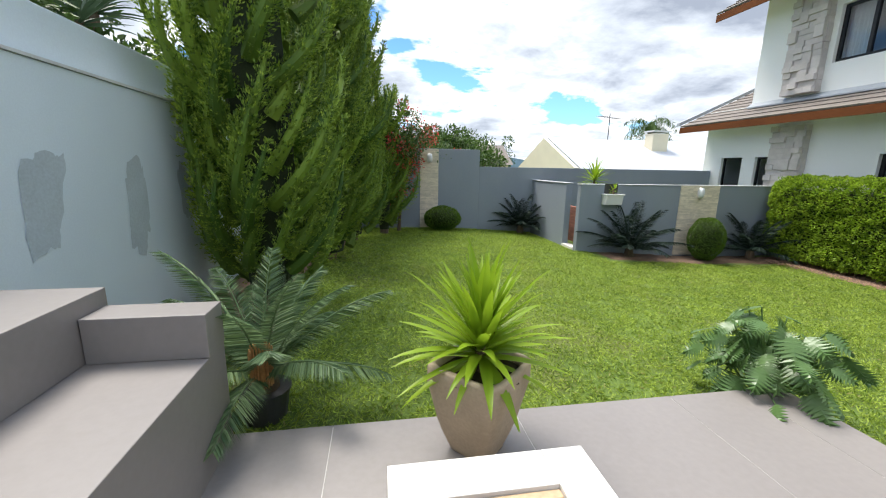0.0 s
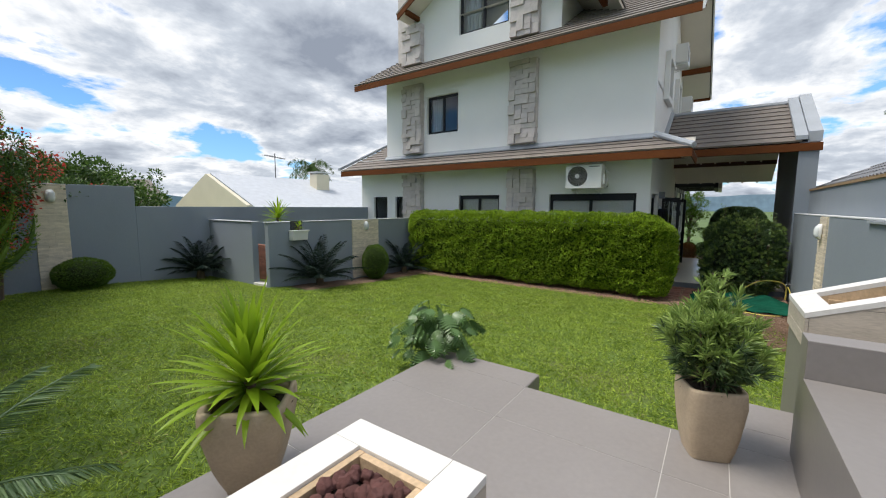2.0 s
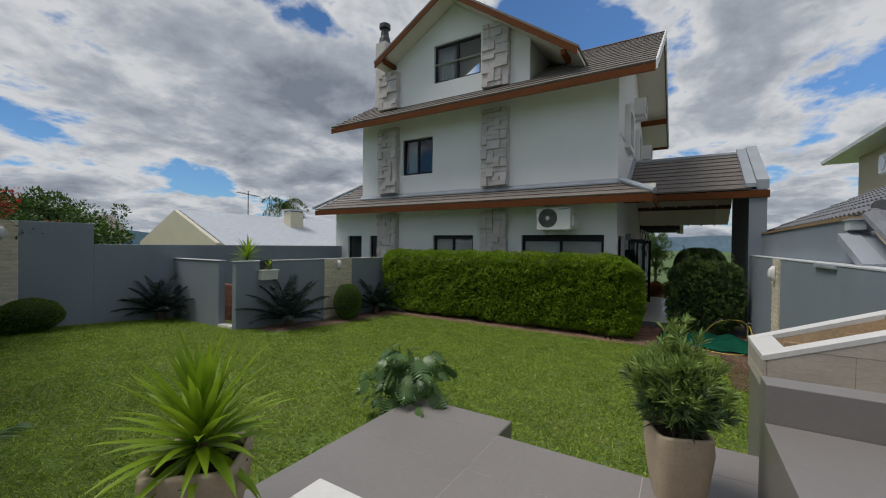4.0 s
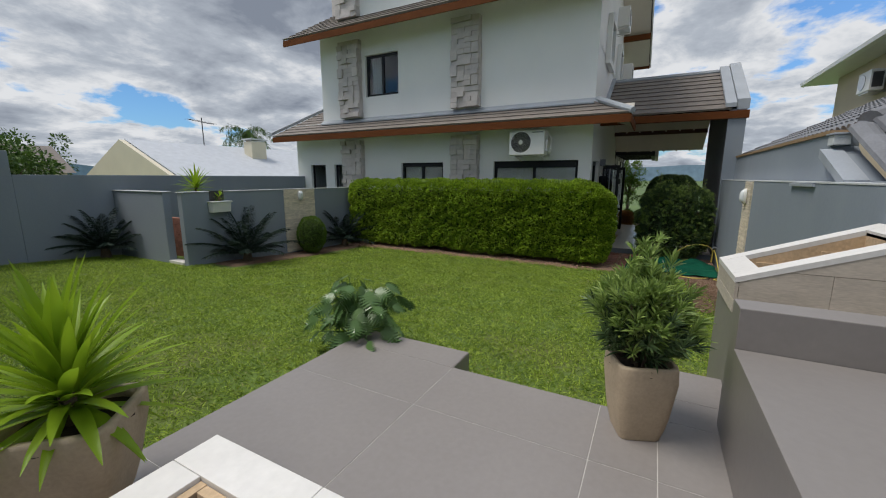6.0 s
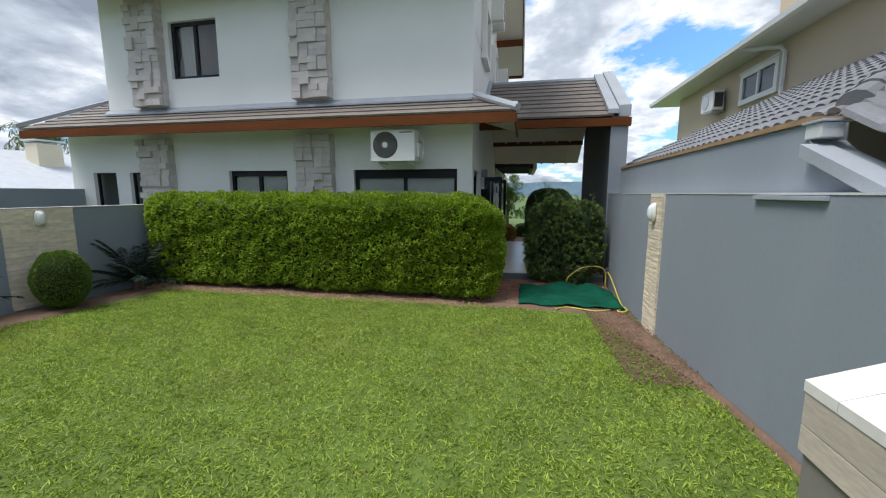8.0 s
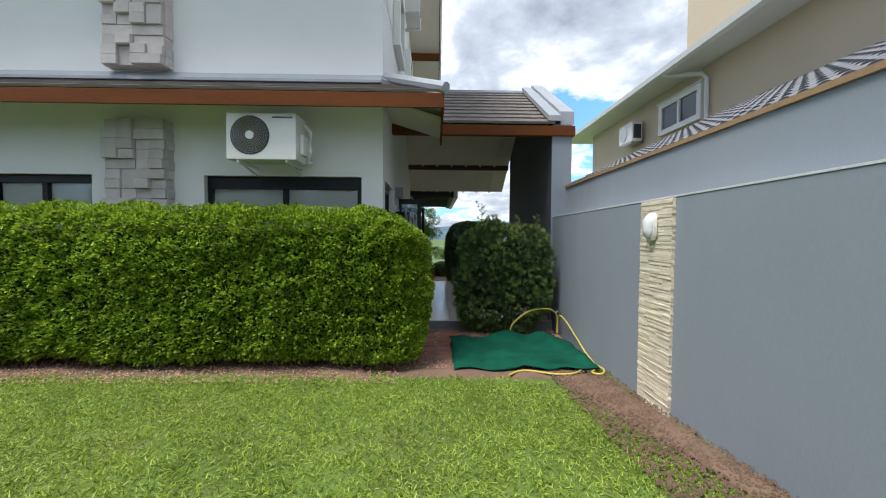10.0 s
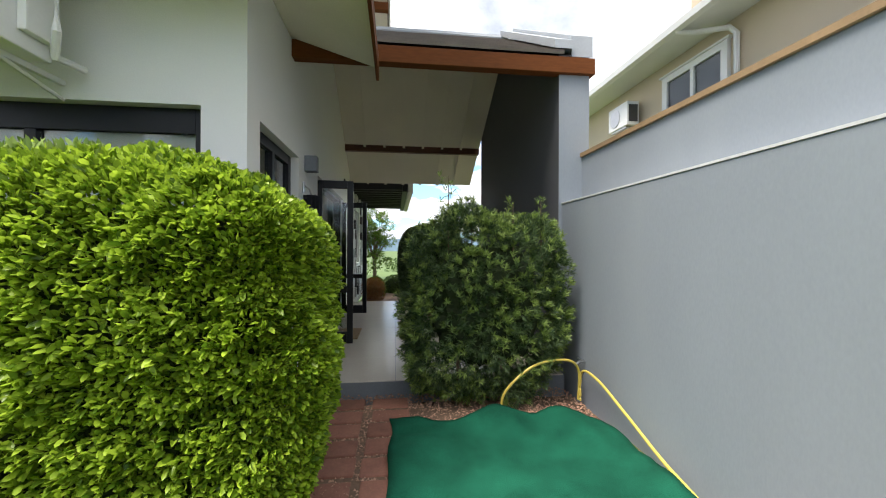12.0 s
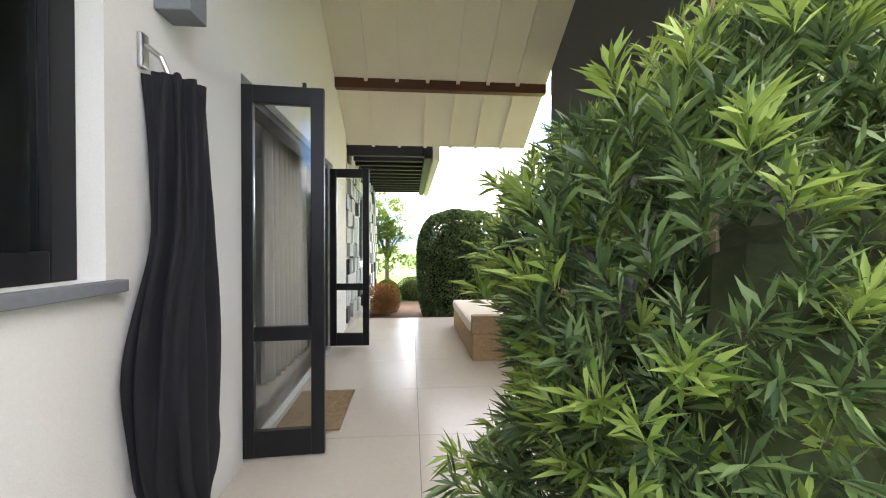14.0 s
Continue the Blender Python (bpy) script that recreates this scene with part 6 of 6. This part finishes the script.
def gravel(name, n, x0, x1, y0, y1, size, material, label):
    p = np.stack([RNG.uniform(x0, x1, n), RNG.uniform(y0, y1, n)], 1)
    z = np.array([lawn_z(a, b) for a, b in p]) + 0.03
    s = RNG.uniform(0.5, 1.3, (n, 1, 1)) * size
    shape = np.array([(1, 0, 0), (-0.6, 0.8, 0), (-0.5, -0.9, 0), (0, 0, 0.8), (0.2, 0.1, -0.6)])
    verts = np.concatenate([p, z[:, None]], 1)[:, None] + shape[None] * s * RNG.uniform(0.6, 1.3, (n, 5, 3))
    k = (np.arange(n) * 5)[:, None]
    f = np.concatenate([k + [0, 1, 3], k + [1, 2, 3], k + [2, 0, 3], k + [1, 0, 4], k + [2, 1, 4], k + [0, 2, 4]], 1).reshape(-1, 3)
    ob = raw_mesh(name, verts.reshape(-1, 3).tolist(), f.tolist(), material, kind="stuff")
    return tagged(ob, label, "gravel")


gravel("gravel", 9000, 8.5, 9.9, 0.9, 7.6, 0.011, CHIP, "pinkish gravel and chips under the hedge")
gravel("gravel", 9000, 8.95, 10.9, -1.4, 1.2, 0.011, CHIP, "pinkish gravel round the pavers")
gravel("leaf_litter", 3500, 6.0, 9.0, -1.45, -0.75, 0.014, DIRT, "dry brown leaf litter along the wall")


# ---- grass ----
def grass():
    n = 470000
    x, y = RNG.uniform(-1.6, 9.1, n), RNG.uniform(-1.4, 10.5, n)
    near = np.array([noise.noise((a * 0.9, b * 0.9, 0)) for a, b in zip(x, y)])
    fine = np.array([noise.noise((a * 4.5, b * 4.5, 3)) for a, b in zip(x, y)])
    # the lawn frays out into the earth along the hedge
    edge_e = 8.74 + 0.08 * np.sin(y * 3) + 0.16 * near + 0.16 * fine + RNG.normal(size=n) * 0.06
    edge_e -= 0.55 * np.clip((-0.45 - y) / 0.9, 0, 1)
    ok = x < edge_e
    ok &= ~((x < 2.70) & (y < 2.05) & (x < np.where((y > -0.25) & (y < 1.06), 2.41, 2.70)))
    ok &= ~((x < 3.72) & (y < -0.25))
    ok &= ~((y > 7.0 + 0.2 * near) & (x > 4.6)) & ~((x > 4.3) & (y > 7.85))
    ok &= ~((x < -1.0 + 0.1 * (y - 4) + 0.3 * near) & (y > 3.2)) & ~((x < -0.65) & (y < 2.1))
    ok &= ~((y < -1.46 + 0.08 + 0.66 * np.clip((x - 5.8) / 3.1, 0, 1) + 0.12 * near) & (x > 3.7) & (RNG.uniform(size=n) < np.clip(0.45 + 0.15 * (x - 5.0), 0.45, 0.9)))
    ok &= RNG.uniform(size=n) < 0.86 + 0.5 * fine
    x, y, near, fine = x[ok], y[ok], near[ok], fine[ok]
    z = np.array([lawn_z(a, b) for a, b in zip(x, y)]) - 0.004
    m = len(x)
    way = RNG.normal(size=(m, 3)) * np.array([0.8, 0.8, 0.2]) + np.array([0, 0, 0.7])
    tall = RNG.uniform(0.030, 0.072, m) * (1 + 0.25 * fine)
    dry = RNG.uniform(size=m) < np.clip(0.06 + 0.35 * (near - 0.15) + 0.3 * (fine - 0.25), 0.02, 0.4)
    base = np.stack([x, y, z], 1)
    wide = RNG.uniform(0.005, 0.0105, m)
    g = leaves("grass", base[~dry], way[~dry], tall[~dry], wide[~dry], L_GRASS, None, 0.15, 0.15, 0.35)
    tagged(g, "short bright green grass of the lawn", "grass", kind="stuff")
    straw = leaf_mat("dry_grass_blade", (0.20, 0.20, 0.06), (0.50, 0.47, 0.20), 0.6, 0.3, 0.2)
    g = leaves("dry_grass", base[dry], way[dry] * np.array([1, 1, 0.6]), tall[dry] * 0.8, wide[dry], straw, None, 0.15, 0.15, 0.35)
    tagged(g, "dry straw-coloured blades among the lawn", "grass", kind="stuff")


grass()


# ---- neighbours ----
def barrel_rows(name, parent, origin, along, across, rows, length_at, r=0.105, step=0.34):
    """Half-round roof tiles in rows: each row runs along, rows are set across."""
    along, across = Vector(along).normalized(), Vector(across)
    up = along.cross(across).normalized()
    if up.z < 0:
        up = -up
    side = across.normalized()
    verts, faces = [], []
    for k in range(rows):
        o = Vector(origin) + across * k
        a0, a1 = length_at(k)
        s = a0
        while s < a1:
            e = min(s + step, a1)
            for f0, f1, sg, q in ((s, e, 1, 0.0),):
                i0 = len(verts)
                for f, rr, lift in ((f0, r * 1.06, 0.016), (f1 + 0.03, r * 0.92, 0.0)):
                    for t in range(7):
                        a = math.pi * t / 6
                        verts.append(tuple(o + along * f + side * rr * math.cos(a) + up * (rr * 0.62 * math.sin(a) + lift)))
                for t in range(6):
                    faces.append((i0 + t, i0 + t + 1, i0 + 7 + t + 1, i0 + 7 + t))
                faces.append(tuple(i0 + t for t in range(7)))
            s = e
    return raw_mesh(name, verts, faces, ROOFB, parent, kind="stuff")


nr = thing("roof_neighbour", "hipped roof of slate-grey barrel tiles beyond the boundary wall", "roof", kind="structure")
bm = bmesh.new()
hip = (8.7, -4.9, 3.98)
eave = (5.6, -1.9, 2.52)
q = [bm.verts.new(v) for v in (eave, (12.6, -1.9, 2.52), (12.6, -6, 4.5), (hip[0] + 1.1, -6, 4.5), hip)]
bm.faces.new(q)
q2 = [bm.verts.new(v) for v in (eave, hip, (hip[0] + 1.1, -6, 4.5), (2.5, -6, 1.06), (2.5, -1.9, 1.06))]
bm.faces.new(q2)
bmesh.ops.recalc_face_normals(bm, faces=bm.faces)
part("underlay", bm, ROOFB, nr)
barrel_rows("roof_tiles", nr, (5.80, -1.92, 2.53), (0, -1, 0.483), (0.16, 0, 0), 42, lambda k: (0.0, min(4.5, 0.2 + k * 0.16 * 1.07)), 0.066)
barrel_rows("roof_tiles", nr, (5.50, -1.86, 2.475), (-1, 0, -0.471), (0, -0.24, 0), 12, lambda k: (-0.27 * k, 2.2))
for k in range(11):
    a, b = Vector(eave) + Vector((0.12, -0.08, 0.06)), Vector(hip) + Vector((0, 0, 0.06))
    part("hip_tile", tube([a.lerp(b, k / 11), a.lerp(b, (k + 1) / 11 + 0.012)], 0.105, sides=12, r1=0.085), ROOFB, nr)
part("pier", box(5.50, 5.66, -1.80, -1.665, 2.34, 2.44, 0.008), CAP, nr)
part("pier_cap", box(5.48, 5.68, -1.82, -1.65, 2.442, 2.46, 0.004), FLASH, nr)
part("end_wall", prism([(5.617, 1.5), (5.617, 2.33), (5.50, 2.25), (4.9, 1.985), (4.9, 1.5)], "y", -1.89, -1.675), GREY, nr)
part("verge_board", prism([(5.56, 2.27), (5.56, 2.305), (4.84, 1.995), (4.84, 1.955)], "y", -1.76, -1.60), FLASH, nr)
part("verge_lip", prism([(5.56, 2.22), (5.56, 2.306), (4.84, 1.996), (4.84, 1.91)], "y", -1.599, -1.587), FLASH, nr)
nb = thing("neighbour_house", "beige two-storey neighbour house with white eaves and windows", "house")
part("wall", box(4.0, 19.5, -12, -5.5, 0, 5.46), BEIGE, nb)
part("eave", box(4.0, 20.6, -12.6, -4.84, 5.462, 5.55, 0.01), PLASTIC, nb)
part("gutter", prism([(-4.84, 5.44), (-4.74, 5.47), (-4.72, 5.58), (-4.75, 5.58), (-4.77, 5.50), (-4.84, 5.48)], "x", 4.0, 20.62), PLASTIC, nb)
part("roof", prism([(-4.86, 5.56), (-8.7, 7.0), (-12.5, 5.56)], "x", 4.0, 20.5), ROOFB, nb)
part("upper_wall", box(6.0, 15.2, -11, -6.3, 6.0, 10.0), BEIGE, nb)
part("downpipe", tube([(13.75, -4.80, 5.46), (13.6, -5.0, 5.38), (13.2, -5.38, 5.28), (13.12, -5.44, 5.15), (13.12, -5.44, 0.2)], 0.05), PLASTIC, nb)
win = part("window", pierced("y", -5.498, 0.07, 13.30, 14.97, 4.33, 5.15, [(13.44, 14.08, 4.46, 5.02), (14.16, 14.82, 4.46, 5.02)]), PLASTIC, nb, "white framed window")
part("lintel", box(13.24, 15.03, -5.498, -5.40, 5.151, 5.19, 0.004), PLASTIC, win)
for a, b in ((13.441, 14.079), (14.161, 14.819)):
    part("pane", box(a, b, -5.475, -5.469, 4.461, 5.019), GLASSD, win)
    # dark sheet added behind the pane to stand for an unlit room
    part("dark_room_sheet", box(a, b, -5.4985, -5.49, 4.461, 5.019), DARKPL, win)
nc = thing("air_conditioner", "white outdoor air conditioner on the neighbour wall", "air conditioner")
part("casing", box(15.75, 16.55, -5.42, -5.12, 4.42, 4.98, 0.015), PLASTIC, nc)
part("fan_grille", tube([(16.25, -5.122, 4.70), (16.25, -5.105, 4.70)], 0.21, sides=24), STEEL, nc)
part("side_grille", box(15.742, 15.749, -5.38, -5.16, 4.5, 4.9), DARKPL, nc)
part("bracket", box(15.85, 16.45, -5.499, -5.15, 4.375, 4.419, 0.004), STEEL, nc)

nh = thing("north_house", "low cream house with a pale slate roof beyond the wall", "house")
part("wall", box(11.0, 24.0, 21.0, 30.0, -0.3, 2.1), CREAM, nh)
part("gable", prism([(21.0, 2.1), (30.0, 2.1), (25.5, 4.0)], "x", 11.0, 11.25), CREAM, nh)
for k in range(9):
    f, g = k / 9, (k + 1) / 9
    part("roof", prism([(20.6 + 4.9 * f, 1.98 + 2.05 * f), (20.6 + 4.9 * g + 0.1, 1.98 + 2.05 * g + 0.04), (20.6 + 4.9 * g + 0.1, 1.92 + 2.05 * g), (20.6 + 4.9 * f, 1.90 + 2.05 * f)], "x", 11.3, 24.2), SLATE, nh)
part("roof", prism([(30.4, 1.9), (25.5, 4.03), (25.5, 3.95), (30.4, 1.82)], "x", 11.3, 24.2), SLATE, nh)
chn = part("chimney", box(17.6, 18.7, 23.6, 24.4, 2.9, 4.35, 0.02), CREAM, nh)
part("chimney_cap", box(17.5, 18.8, 23.5, 24.5, 4.45, 4.53, 0.01), CAP, chn)
fh = thing("far_house", "far brown-tiled house roof among trees", "house")
part("wall", box(6.2, 10.5, 31, 36, -0.3, 2.3), CREAM, fh)
part("roof", prism([(30.6, 2.25), (33.5, 3.9), (36.4, 2.25)], "x", 5.9, 10.8), ROOFT, fh)
an = thing("tv_antenna", "rooftop television antenna on a thin mast", "antenna")
part("mast", tube([(15.6, 25.5, 3.6), (15.6, 25.5, 5.7)], 0.03), DARKPL, an)
part("boom", tube([(14.5, 25.0, 5.45), (16.7, 26.0, 5.45)], 0.018), DARKPL, an)
for k in range(9):
    part("element", tube([(14.55 + k * 0.26 - 0.10, 25.02 + k * 0.118 + 0.25, 5.46), (14.55 + k * 0.26 + 0.10, 25.02 + k * 0.118 - 0.25, 5.46)], 0.010, sides=5), DARKPL, an)


def palm(at, h, n, length, label):
    p = thing("palm_tree", label, "palm tree")
    x, y, z = at
    part("trunk", tube([(x, y, z), (x + 0.1, y, z + h * 0.5), (x, y, z + h)], 0.22, sides=9, r1=0.14), BARK, p)
    rnd = random.Random(int(x))
    for k in range(n):
        az, ang = k * 2.4, 1.1 - 1.3 * k / n + rnd.uniform(-0.1, 0.1)
        q, pts = np.array([x, y, z + h]), []
        for s in range(9):
            pts.append(q)
            d = np.array([math.cos(az) * math.cos(ang), math.sin(az) * math.cos(ang), math.sin(ang)])
            q = q + d * length / 8
            ang -= 0.24
        fr = part("frond", tube([Vector(v) for v in pts], 0.02, sides=4, r1=0.006), L_TREE, p)
        base = np.repeat(np.array(pts[1:]), 10, 0) + RNG.normal(size=(80, 3)) * 0.03
        way = RNG.normal(size=(80, 3)) * 0.5 + np.array([0, 0, -0.9])
        leaves("leaflet", base, way, 0.55, 0.05, L_TREE, fr)


palm((25.6, 35, -0.3), 6.3, 18, 2.6, "tall palm with drooping fronds behind the roofs")
palm((30.0, 3.2, -3.0), 6.5, 16, 2.4, "drooping palm beyond the porch")

# beyond the porch
ball((17.7, -0.70, 0.95), (0.6, 0.85, 1.15), "dense dark green bush past the porch", 3.0, L_PODO, 0.06, 42000)
leafy_tree("garden_bush", (21.5, 1.0, -0.2), 3.0, 0.7, 40, "tall light green bush past the porch", L_BALL, 0.08, 160, squash=1.9)
ball((20.2, 0.25, 0.2), (0.45, 0.45, 0.42), "round green shrub past the porch")
ball((19.2, 0.85, 0.25), (0.35, 0.3, 0.4), "round green shrub past the porch")
rb = thing("clipped_shrub", "round rust-coloured shrub past the porch", "shrub")
pp, dd = bush_shell(5000, (18.0, 0.85, 0.35), (0.32, 0.32, 0.34), 0.1)
leaves("foliage", pp - dd * RNG.uniform(0, 0.2, (5000, 1)), dd + RNG.normal(size=pp.shape) * 0.5, 0.04, 0.018, leaf_mat("rust_leaf", (0.14, 0.05, 0.015), (0.34, 0.16, 0.03)), rb, 0.3)
for k in range(7):
    leafy_tree("garden_tree", (27 + 3.1 * k, -7 + 3.3 * ((k * 5) % 7), -2.4), 3.2, 1.4, 20, "green tree down the slope past the porch", leaf=0.16, per=90)
tagged(part("ground_path_far", box(16.61, 20.5, -0.2, 1.2, -0.25, 0.06), DIRT), "reddish garden path past the porch", "path", kind="structure")
sofa = thing("outdoor_sofa", "tan outdoor sofa with cream cushions on the porch", "sofa")
part("frame", box(14.1, 15.9, -1.40, -0.34, 0.241, 0.52, 0.02), TAN, sofa)
part("backrest", box(14.1, 15.9, -1.42, -1.2, 0.521, 0.98, 0.03), TAN, sofa)
part("armrest", box(14.1, 14.22, -1.19, -0.34, 0.521, 0.72, 0.02), TAN, sofa)
part("cushion", box(14.23, 15.88, -1.19, -0.32, 0.522, 0.64, 0.04), CUSH, sofa)


def hills():
    bm = bmesh.new()
    prev = None
    for k in range(121):
        a = 2 * math.pi * k / 120
        c = (6 + 2400 * math.cos(a), 5 + 2400 * math.sin(a))
        h = 60 + 45 * noise.noise((math.cos(a) * 5, math.sin(a) * 5, 2)) + 20 * noise.noise((math.cos(a) * 19, math.sin(a) * 19, 2))
        row = [bm.verts.new((*c, -30)), bm.verts.new((*c, max(5, h)))]
        if prev:
            bm.faces.new((prev[0], row[0], row[1], prev[1]))
        prev = row
    # the blue haze is only the material's colour
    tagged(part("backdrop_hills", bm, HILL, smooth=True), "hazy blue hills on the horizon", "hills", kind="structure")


hills()
